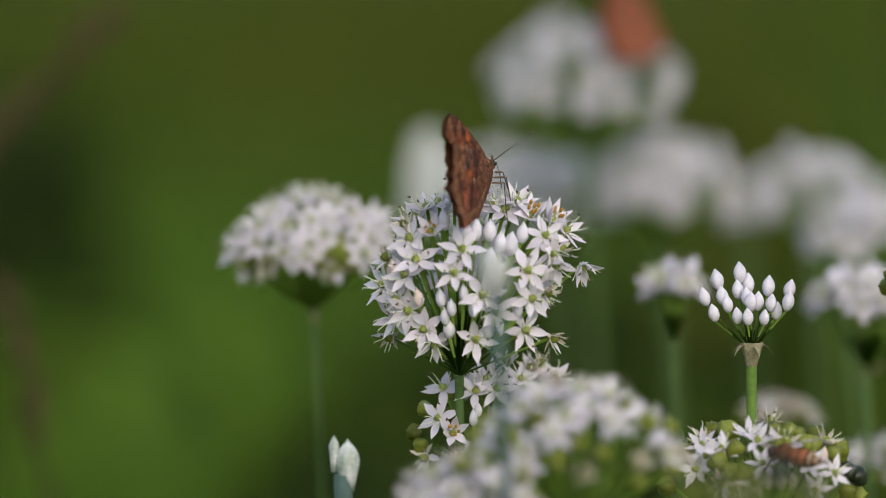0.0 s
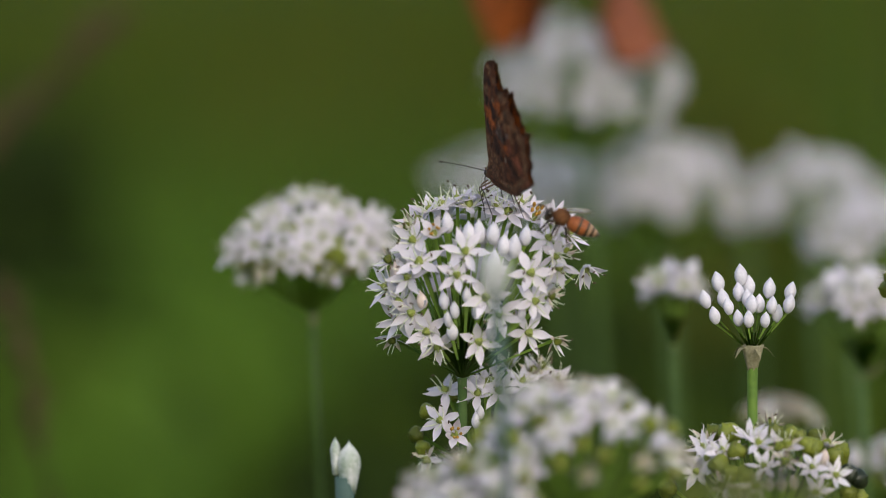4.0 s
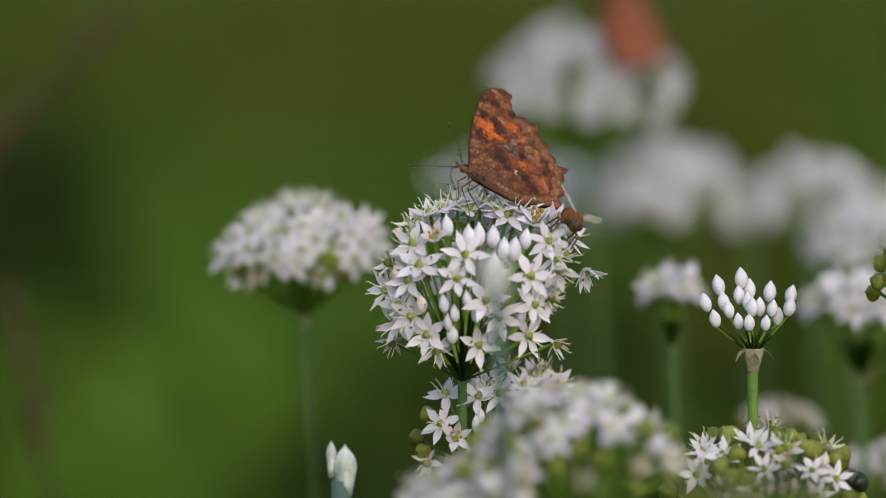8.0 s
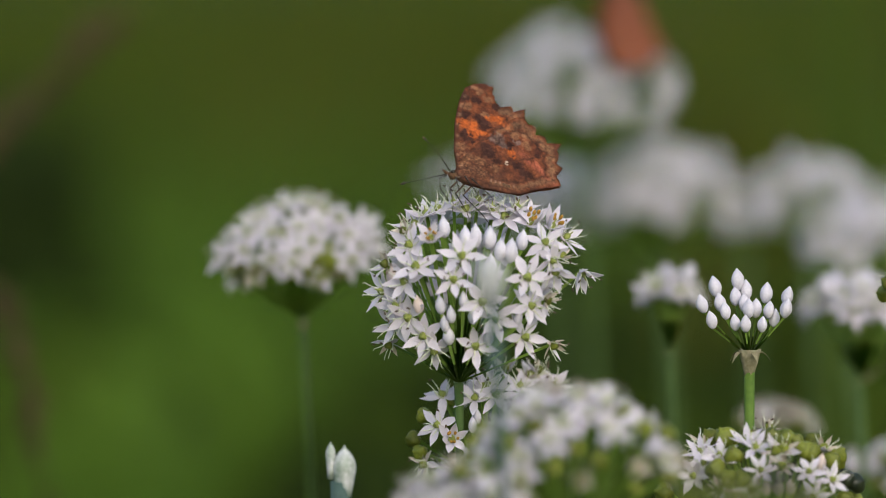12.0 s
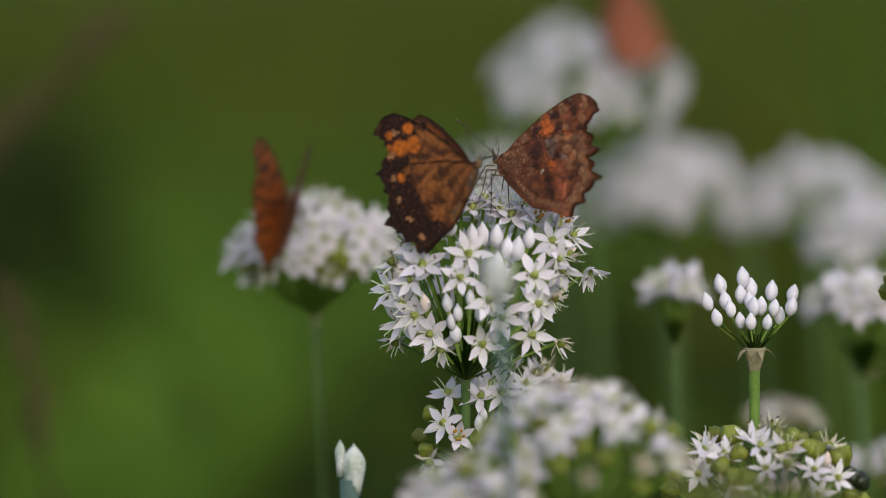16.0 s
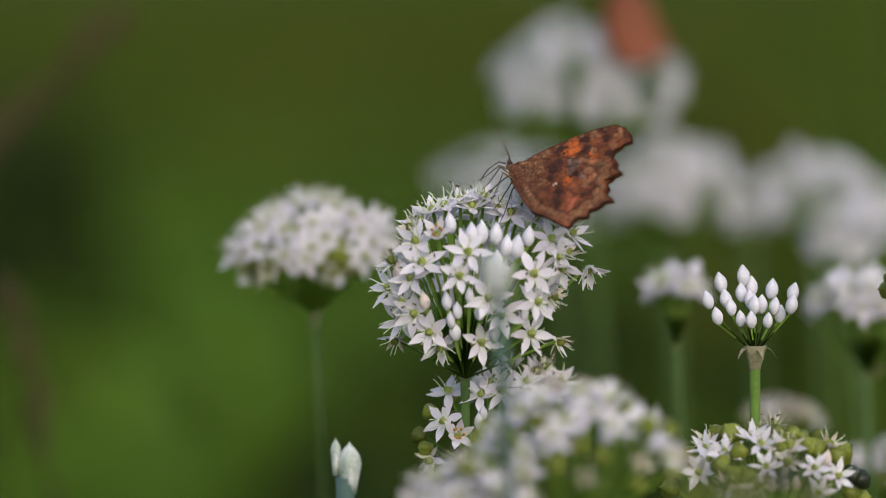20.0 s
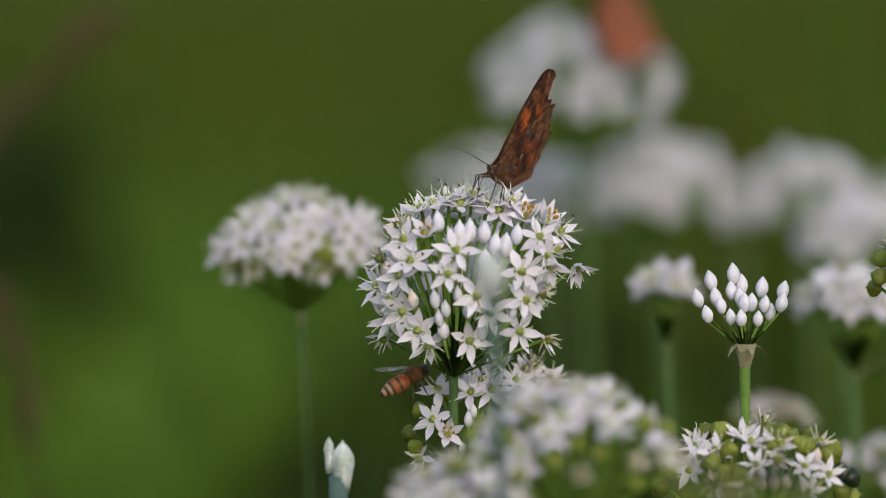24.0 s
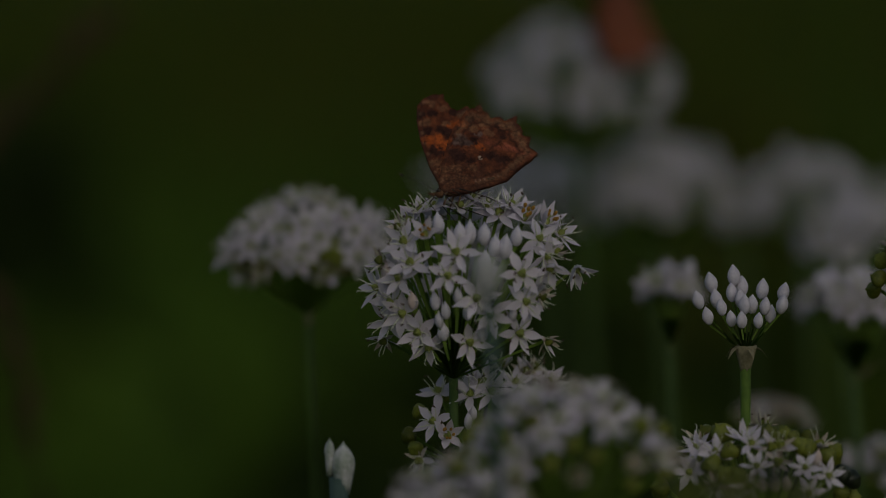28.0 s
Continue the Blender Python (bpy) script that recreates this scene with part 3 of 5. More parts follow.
    def behind(self, n, kinds, reach=(0.74, 0.9), rise=(-0.5, 1.0)):
        """The far side, less exactly."""
        for i in range(n):
            a, e = self.rng.uniform(0.25, 2.9), self.rng.uniform(*rise)
            out = Vector((math.cos(a) * math.cos(e), math.sin(a) * math.cos(e), math.sin(e)))
            end = self.top + self.centre + Vector((out.x * self.radii.x, out.y * self.radii.y, out.z * self.radii.z)) * self.rng.uniform(*reach)
            m = aimed(end, out, self.rng.uniform(0, 6.28), 0.95)
            kind = kinds[i % len(kinds)]
            if kind == "star":
                floret(self.thing, m, self.rng, True, cup=0.2)
            else:
                part(kind, BUD_MESHES[0] if kind == "bud" else FRUIT_MESHES[0], self.thing, m)
            self.stem_to(end)

    def bracts(self, n=3):
        for i in range(n):
            part("bract", PAPER_MESH, self.thing, Matrix.Translation(self.top) @ Matrix.Rotation(2.1 * i + 1, 4, "Z") @ Matrix.Rotation(0.9, 4, "Y") @ Matrix.Diagonal((0.45, 0.35, 0.5, 1)))


FRONT_STARS = [(-11.6, 32.4, -0.4, 0.45), (0.6, 29.8, 0, 0.45), (-1.4, 24.4, 0, 0.1), (20.3, 33.0, 0.3, 0.5), (16.0, 25.0, 0.2, 0), (17.0, 18.3, 0.4, 0.1), (21.8, 29.2, 0.55, -0.35), (-14.8, 18.3, -0.5, 0), (-15.3, 13.8, -0.5, -0.2), (-8.5, 11.2, -0.15, -0.05), (-6.0, 8.0, 0, -0.55), (3.8, 8.8, 0.1, 0), (15.5, 11.0, 0.3, -0.05), (-17.8, 21.6, -0.75, 0.2), (-10.2, 27.4, -0.2, 0.55), (-12.8, 23.9, -0.45, 0.3), (5.4, 19.2, 0.05, 0.1), (8.6, 15.4, 0.1, -0.1), (-12.0, 15.6, -0.3, 0.0)]
TOP_STARS = [(-10.2, 37.2, -0.35, 0.85), (-4.8, 40.8, -0.3, 0.92), (-1.2, 42.0, -0.1, 0.95), (4.4, 42.8, 0, 0.97), (10.7, 39.1, 0.1, 0.75), (8.0, 40.7, 0.05, 0.9), (13.5, 41.0, 0.2, 0.88), (16.8, 37.6, 0.3, 0.75), (21.5, 36.7, 0.5, 0.75), (25.1, 34.3, 0.6, 0.6), (-7.6, 39.6, -0.3, 0.85), (1.6, 40.7, 0, 0.9)]
BUDS = [(3.9, 34.3), (7.1, 34.0), (1.6, 33.8), (9.6, 31.4), (12.0, 30.8), (14.7, 33.8), (7.4, 27.6), (-3.4, 36.7), (-4.2, 18.8), (1.1, 20.2), (-1.7, 16.7), (3.4, 16.4), (-3.2, 14.6), (-2.2, 11.6), (6.8, 11.4), (13.8, 16.3)]
FADED_BUDS = [(-14.9, 24.7), (-9.3, 19.0)]
SPENT = [(-17.0, 27.9, -0.7, 0.3), (-12.6, 35.5, -0.6, 0.6), (22.0, 9.2, 0.7, -0.3), (-16.2, 9.5, -0.6, -0.5), (23.8, 30.0, 0.6, 0.4), (20.4, 19.6, 0.7, 0.0)]
DROOPING = [(29.0, 26.4, 0.4, -0.7), (22.6, 26.6, 0.4, -0.6)]
HALF_OPEN = [(-6.7, 34.0, -0.1, 0.5)]
tall_head = Head(HEAD, "full round white garlic chive head with open star florets and buds", (4.3, 25.0), (25.5, 20.0, 19.5), 25.0, 77, stem_radius=0.0009, bow=0.004)
tall_head.stars(FRONT_STARS, 0.97)
tall_head.stars(TOP_STARS, 0.95, 0.3, gold=(7, 8))
tall_head.stars(DROOPING, 0.92, cup=(0.5, 0.8))
tall_head.stars(HALF_OPEN, 0.85, gold=(0,))
tall_head.buds(BUDS)
tall_head.buds(FADED_BUDS, 1.05, faded=1.0)
tall_head.spent(SPENT, 0.9)
tall_head.behind(26, ("star",), reach=(0.70, 0.84))
tall_head.bracts()
head_plant = tall_head.thing

LEFT_STARS = [(-21.9, 16.1, -0.7, 0.2), (-18.8, 19.8, -0.6, 0.5), (-15.1, 18.2, -0.4, 0.4), (-14.6, 23.0, -0.4, 0.7), (-9.9, 27.7, -0.4, 0.8), (-7.8, 23.0, -0.2, 0.5), (-5.1, 29.8, -0.2, 0.9), (-7.8, 15.9, -0.2, 0.1), (-2.0, 15.1, 0, 0), (-0.4, 18.2, 0, 0.2), (-2.0, 31.3, -0.1, 0.95), (2.2, 30.3, 0, 0.95), (-0.4, 24.5, 0, 0.5), (6.4, 28.7, 0.2, 0.8), (13.2, 22.7, 0.2, 0.2), (16.3, 19.8, 0.5, 0.2), (19.7, 20.3, 0.75, 0.3), (14.2, 15.9, 0.3, -0.1), (10.6, 26.6, 0.4, 0.7), (16.9, 24.5, 0.5, 0.6), (3.2, 20.9, 0.1, 0.3), (-11.9, 26.1, -0.4, 0.7), (4.3, 25.6, 0.1, 0.6), (-19.3, 16.7, -0.5, 0.2)]
LEFT_FRUIT = [(-19.3, 13.0), (-3.6, 11.7), (11.6, 11.7), (-5.1, 22.7), (7.4, 19.3), (4.3, 15.4), (-16.1, 14.0), (2.2, 13.0), (8.5, 13.5), (-9.3, 13.0), (7.4, 16.1)]
LEFT_SPENT = [(-16.4, 10.4, -0.4, -0.3), (-12.2, 12.5, -0.2, -0.2), (4.3, 30.3, 0.2, 0.9), (5.9, 11.4, 0.1, -0.3)]
dome_head = Head((-0.03526, 1.29067, 0.43280), "white domed garlic chive head on a thin stem", (0.0, 13.0), (22.0, 19.0, 16.0), 6.0, 6, shrink=0.92, stem_radius=0.0007, lean=(0.02, 0.12), bow=-0.002)
dome_head.stars(LEFT_STARS, 0.98, bowl=0.35)
dome_head.capsules(LEFT_FRUIT, 1.0, bowl=0.35)
dome_head.spent(LEFT_SPENT, 1.0, bowl=0.3)
dome_head.behind(16, ("star", "capsule"), reach=(0.7, 0.85), rise=(0.1, 1.1))
dome_head.bracts()
left_plant = dome_head.thing

LOWER_STARS = [(-9.9, 20.8, -0.3, 0.75), (-11.1, 13.8, -0.3, 0.4), (-7.8, 10.4, 0, 0.35), (-5.7, 1.1, -0.1, 0.5), (2.9, 20.8, 0.1, 0.6), (-2.2, 20.2, -0.1, 0.6), (0.9, 23.0, 0, 0.85), (8.6, 23.0, 0.2, 0.8), (12.0, 24.2, 0.3, 0.7), (14.2, 21.3, 0.4, 0.6), (-2.2, -0.3, 0, 0.5), (16.5, 23.0, 0.4, 0.7)]
LOWER_FRUIT = [(-14.3, 16.2), (-16.8, 10.4), (-0.3, 22.2), (-15.3, 7.4)]
LOWER_SPENT = [(-14.1, 4.8, -0.5, -0.4), (0.3, 3.1, 0, 0.3), (10.8, 25.3, 0.2, 0.9), (13.1, 26.3, 0.3, 0.9), (5.1, 27.0, 0, 0.9)]
LOWER_BUDS = [(-2.7, 14.5), (-1.6, 16.7), (-4.0, 7.7)]
low_head = Head((0.01058, 1.20815, 0.39966), "white garlic chive head with green capsules below the tall one", (0.0, 11.0), (17.5, 16.0, 15.5), 16.0, 8)
low_head.stars(LOWER_STARS, 0.92, cup=(0.0, 0.5), gold=(2,))
low_head.capsules(LOWER_FRUIT, 1.0)
low_head.spent(LOWER_SPENT, 0.95)
low_head.buds(LOWER_BUDS, 0.9)
low_head.behind(8, ("star", "capsule"))
low_head.bracts()
lower_plant = low_head.thing

SEED_STARS = [(-16.9, 16.5, -0.3, 0.1), (-14.3, 19.5, -0.3, 0.5), (-10.8, 21.2, -0.1, 0.6), (-4.1, 24.5, -0.1, 0.85), (-2.2, 23.1, 0, 0.75), (-1.3, 17.8, 0, 0.55), (10.6, 17.4, -0.1, 0.5), (16.3, 15.4, 0.3, 0.55), (11.5, 11.4, 0.1, 0.4), (-14.8, 22.1, -0.4, 0.75)]
SEED_BUDS = [(0.2, 14.0), (3.2, 14.0), (5.8, 14.5), (13.4, 20.2)]
SEED_FRUIT = [(-11.7, 25.2), (-8.6, 25.2), (-11.5, 17.8), (-9.1, 15.9), (-5.5, 15.5), (8.0, 24.7), (9.6, 22.6), (12.3, 24.2), (16.3, 20.0), (17.7, 21.4), (2.1, 25.7), (-18.8, 20.0), (19.6, 10.9), (22.5, 10.2), (11.1, 22.1), (5.8, 25.2), (-7.4, 21.2), (3.9, 23.5), (-22.6, 12.1)]
SEED_DARK = [(19.8, 15.9), (22.0, 14.5)]
SEED_SPENT = [(-14.3, 23.5, -0.3, 0.9), (1.6, 27.3, 0, 0.95), (2.5, 22.1, 0, 0.5), (4.7, 22.6, 0, 0.5), (3.9, 18.8, 0, 0.3), (-10.8, 13.3, -0.2, 0), (14.4, 22.6, 0.3, 0.8), (-3.2, 13.1, 0, 0)]
seed_head = Head((0.07543, 1.18229, 0.38824), "garlic chive head going to seed, green capsules among white florets", (1.0, 13.0), (22.5, 18.0, 13.0), 9.0, 34, shrink=0.975)
seed_head.stars(SEED_STARS, 0.78, cup=(0.1, 0.5), bowl=0.4)
seed_head.buds(SEED_BUDS, 0.95, faded=1.0, bowl=0.4)
seed_head.capsules(SEED_FRUIT, 1.2, bowl=0.4)
seed_head.capsules(SEED_DARK, 1.15, dark=True, bowl=0.4)
seed_head.spent(SEED_SPENT, 0.95, bowl=0.4)
seed_head.behind(22, ("capsule", "capsule", "capsule"), reach=(0.8, 0.98), rise=(0.1, 1.0))
seed_head.bracts()
seed_plant = seed_head.thing
fore_plant = umbel((0.02806, 1.11, 0.40120), "white garlic chive head in full bloom, close by", 0.0222, 0.0297, 21, 30, 3, 26, 100, fruit_low=0.35, bowl=0.6, stretch=0.75, spread=0.14, size=1.0, withered_n=7, lean=(0.02, 0.03))
umbel((0.00565, 1.09238, 0.39261), "white garlic chive head in full bloom, low and close by", 0.016, 0.0235, 22, 28, 2, 3, 90, withered_n=3, lean=(-0.02, 0.0))
umbel((0.06187, 0.980, 0.41445), "brown and olive garlic chive head gone to seed, close by", 0.0150, 0.0125, 51, 0, 0, 18, 80, withered_n=1, dark=0.8, stretch=0.55, spread=0.2, lean=(0.01, 0.02))
small_plant = umbel((0.05870, 1.29500, 0.42400), "small white garlic chive head just opening", 0.0066, 0.0184, 41, 11, 5, 0, 74, stem_radius=0.0009)
white_plant = umbel((0.10800, 1.30500, 0.41540), "white garlic chive head with a papery bract on its stem", 0.0132, 0.0240, 42, 24, 6, 2, 74, stretch=0.62, spread=0.12, stem_radius=0.0009)
part("bract", PAPER_MESH, white_plant, Matrix.Translation((0.0025, -0.001, HEAD[2] - 0.010)) @ Matrix.Rotation(-0.5, 4, "Z") @ Matrix.Rotation(-1.1, 4, "Y"))
edge_plant = umbel((0.1142, 1.19070, 0.43740), "garlic chive head with plump green capsules", 0.0120, 0.0245, 43, 4, 0, 24, 112, dark=0.12, withered_n=4, size=1.02)
umbel((0.0888, 1.335, 0.3850), "fading pinkish white garlic chive head", 0.0080, 0.0180, 44, 2, 1, 4, 88, withered_n=15, stretch=0.5, spread=0.1)
umbel((0.11604, 1.33164, 0.37358), "white garlic chive head low among the stems", 0.009, 0.0195, 45, 12, 3, 4, 90)
for k, (spot, radius, tall, n) in enumerate((
        ((0.0426, 1.500, 0.4656), 0.0278, 0.0368, 62),
        ((0.0670, 1.520, 0.4326), 0.0207, 0.0331, 46),
        ((0.0358, 1.545, 0.4299), 0.0186, 0.0284, 36),
        ((0.0131, 1.620, 0.4346), 0.0145, 0.0217, 18),
        ((0.1120, 1.530, 0.4336), 0.0184, 0.0263, 28),
        ((0.1168, 1.445, 0.4200), 0.0139, 0.0319, 26),
        ((0.1423, 1.566, 0.4293), 0.0122, 0.0210, 14),
        ((0.0967, 1.600, 0.4305), 0.0082, 0.0152, 9))):
    umbel(spot, "white garlic chive head further back, out of focus", radius, tall, 60 + k, n, 4, 8, 114, stretch=0.70, spread=0.16, size=0.92, fine=False, lean=(0.01, 0.02), bowl=0.3, facing=0.1)


def bud_cluster(root):
    """A young head: pointed white buds on short pedicels over a split papery bract."""
    rng = random.Random(9)
    thing, top = plant(root, "young garlic chive head of closed pointed white buds", stem_radius=0.00105, stem_material=BUD_STEM, bow=0.002)
    for x, y, z in BUD_SPOTS:
        end = top + Vector((x, y, z)) * 0.001
        out = (Vector((x * 0.5, y * 0.4, 18.0))).normalized()
        part("bud", PLUMP_BUD, thing, aimed(end, out, rng.uniform(0, 6), 0.60 + 0.017 * (z - 5.7) + rng.uniform(-0.03, 0.05)))
        pedicel(thing, top + Vector((x, y, 0)) * 0.0001, end, wide=0.65)
    part("bract", mesh_of("sheath", *lathe([(0.0011, -0.0055), (0.0015, -0.0036), (0.0022, -0.001), (0.0027, 0.0012), (0.0024, 0.0008), (0.001, -0.002)], 14, 5, 0.06), [PAPER]), thing, Matrix.Translation(top))
    for k in range(5):
        part("bract", PAPER_MESH, thing, Matrix.Translation(top + Vector((0, 0, 0.0003))) @ Matrix.Rotation(1.26 * k, 4, "Z") @ Matrix.Translation((0.0026, 0, 0)) @ Matrix.Rotation(-0.1, 4, "Y") @ Matrix.Diagonal((0.35, 0.30, 0.5, 1)))
    return thing


BUD_SPOTS = [(-10.6, -1, 9.9), (-8.7, -4, 6.4), (-7.6, 2, 13.5), (-5.6, -3, 8.5), (-6.5, 1, 9.9), (-2.5, 3, 15.0), (-0.5, 4, 12.5), (-3.0, 2, 11.3), (-1.2, 0, 10.0), (-0.3, -3, 8.8),
             (1.6, 2, 8.5), (3.9, 3, 11.9), (-3.4, -3, 5.8), (-1.2, -6, 5.7), (2.6, -6, 5.7), (4.4, -1, 8.5), (5.7, 1, 6.4), (8.0, -3, 8.9), (8.6, 1, 11.6)]
bud_cluster((0.07338, 1.19536, 0.43171))


def sheathed_bud(root, label, tips, stem_radius, skin=None, **stem):
    """A head still in its pointed sheath: one or more tapering tips on the stem."""
    thing, top = plant(root, label, stem_radius=stem_radius, stem_material=BLUE_STEM, **stem)
    for x, z, wide, tall in tips:
        v, f = lathe([(wide * 0.55, -0.0035), (wide * 0.72, -0.001), (wide * 0.9, tall * 0.2), (wide, tall * 0.42), (wide * 0.92, tall * 0.6), (wide * 0.68, tall * 0.76), (wide * 0.35, tall * 0.9), (wide * 0.12, tall * 0.97), (0.0001, tall * 1.04)], 16, 4, 0.07)
        part("sheath", mesh_of("sheath", v, f, [skin or SHEATH]), thing, Matrix.Translation(top + Vector((x, 0, z))))
    return thing


spike_plant = sheathed_bud((-0.02373, 1.16840, 0.40454), "closed white-tipped bud sheath on a bluish stem", [(0.0010, -0.0004, 0.0026, 0.0084), (-0.0022, 0.0040, 0.0011, 0.0050)], 0.0018, bow=0.003)
front_bud = sheathed_bud((0.01093, 1.06198, 0.45966), "closed pale bud sheath on a bluish stem, out of focus", [(-0.0010, -0.001, 0.0024, 0.0062), (0.0018, -0.001, 0.0013, 0.0050)], 0.0011, skin=DULL_SHEATH, lean=(0.014, 0.12), bow=0.008)


# ---- insects ----
FORE_EDGE = [(0, -0.5), (-1.4, 5.3), (-2.0, 13.7), (-1.6, 20.1), (-0.7, 24.1), (1.4, 26.1), (3.7, 26.9), (6.4, 27.1), (6.2, 25.4), (6.5, 23.6), (7.3, 22.2), (8.6, 21.3), (10.7, 21.9), (11.9, 20.9), (14.5, 22.4), (14.4, 19.6), (11.0, 12.0), (6.0, 4.5)]
HIND_EDGE = [(-0.6, -0.6), (2.8, 7.0), (7.5, 14.5), (12.3, 19.0), (14.4, 19.9), (15.6, 18.0), (17.2, 18.0), (18.0, 16.0), (20.0, 15.9), (20.9, 14.4), (24.2, 15.2), (23.4, 12.6), (24.2, 11.0), (23.4, 9.4), (25.2, 8.2), (23.9, 5.9), (25.4, 2.8), (21.7, 1.1), (18.0, -1.1), (15.7, -2.8), (11.2, -3.4), (6.6, -3.8), (2.4, -3.8), (0.2, -2.8)]
SPOTS = [(1.5, 21.5, 1.3), (4.6, 22.5, 1.0), (3.2, 17.0, 1.5), (5.6, 19.0, 1.2), (7.5, 16.5, 1.1), (9.5, 18.0, 1.0), (1.0, 11.0, 1.3), (4.0, 12.5, 1.1), (6.4, 12.2, 1.0), (12, 10.5, 1.2), (15.5, 13.0, 1.1), (9, 6.0, 1.2), (17, 9.0, 1.1), (19, 12.5, 0.9), (14.5, 6.5, 0.9), (19.5, 6.2, 0.9)]


def edge_distance(p, loop):
    best = 1e9
    for a, b in zip(loop, loop[1:] + loop[:1]):
        ax, ay, bx, by = *a, *b
        dx, dy = bx - ax, by - ay
        s = max(0, min(1, ((p[0] - ax) * dx + (p[1] - ay) * dy) / (dx * dx + dy * dy)))
        best = min(best, math.hypot(p[0] - ax - s * dx, p[1] - ay - s * dy))
    return best


def mixed(a, b, s):
    s = max(0.0, min(1.0, s))
    return tuple(x + (y - x) * s for x, y in zip(a, b))


# Blotches of the wing's underside: place back and up along the wing and size, in millimetres
DARK_BLOTS = [(0.6, 10.2, 1.5), (5.4, 14.7, 1.3), (6.4, 7.0, 1.9), (11.4, 10.6, 1.2), (14.2, 4.8, 1.7), (16.5, 3.2, 1.5), (-1.0, 21.6, 1.6), (2.0, 21.4, 1.5), (0.2, 16.2, 1.6), (3.4, 16.0, 1.3), (10.0, 20.2, 1.6), (12.6, 16.4, 1.2), (7.4, 20.6, 1.3), (18.6, 13.0, 1.0), (19.0, 9.4, 0.9), (2.6, 8.6, 0.9), (8.8, 5.0, 1.3)]
ORANGE_BLOTS = [(0.2, 13.2, 1.5), (2.9, 11.2, 1.8), (8.9, 16.6, 1.5), (5.6, 12.0, 1.1), (12.1, 8.2, 1.2), (6.6, 16.8, 1.2), (3.0, 13.6, 1.2), (10.6, 15.6, 1.0)]
TAN_BLOTS = [(0.0, 6.6, 1.7), (2.9, 24.2, 1.1), (5.2, 22.4, 1.0), (0.2, 18.8, 1.2), (5.0, 17.6, 1.0), (12.4, 14.0, 1.5), (15.6, 14.4, 1.5), (15.8, 11.4, 1.2), (20.8, 12.6, 1.2), (22.3, 9.8, 1.4), (23.2, 6.6, 1.1), (18.0, 16.0, 1.1), (4.8, 3.6, 1.5), (2.0, 3.4, 1.5), (2.0, 0.2, 1.8), (5.6, 0.2, 1.5), (9.2, 2.2, 1.2)]
GREY_BLOTS = [(8.2, 11.3, 1.8), (9.8, 9.8, 1.1), (13.6, 11.4, 0.9)]


def flakes(u, w, size, seed):
    """Angular patches between the veins: a number for the patch and how near its border lies."""
    near, spots = noise.voronoi(Vector((u / size, w / size, seed)))
    return noise.cell(spots[0] * 7.3 + Vector((seed, 0, 0))), near[1] - near[0]


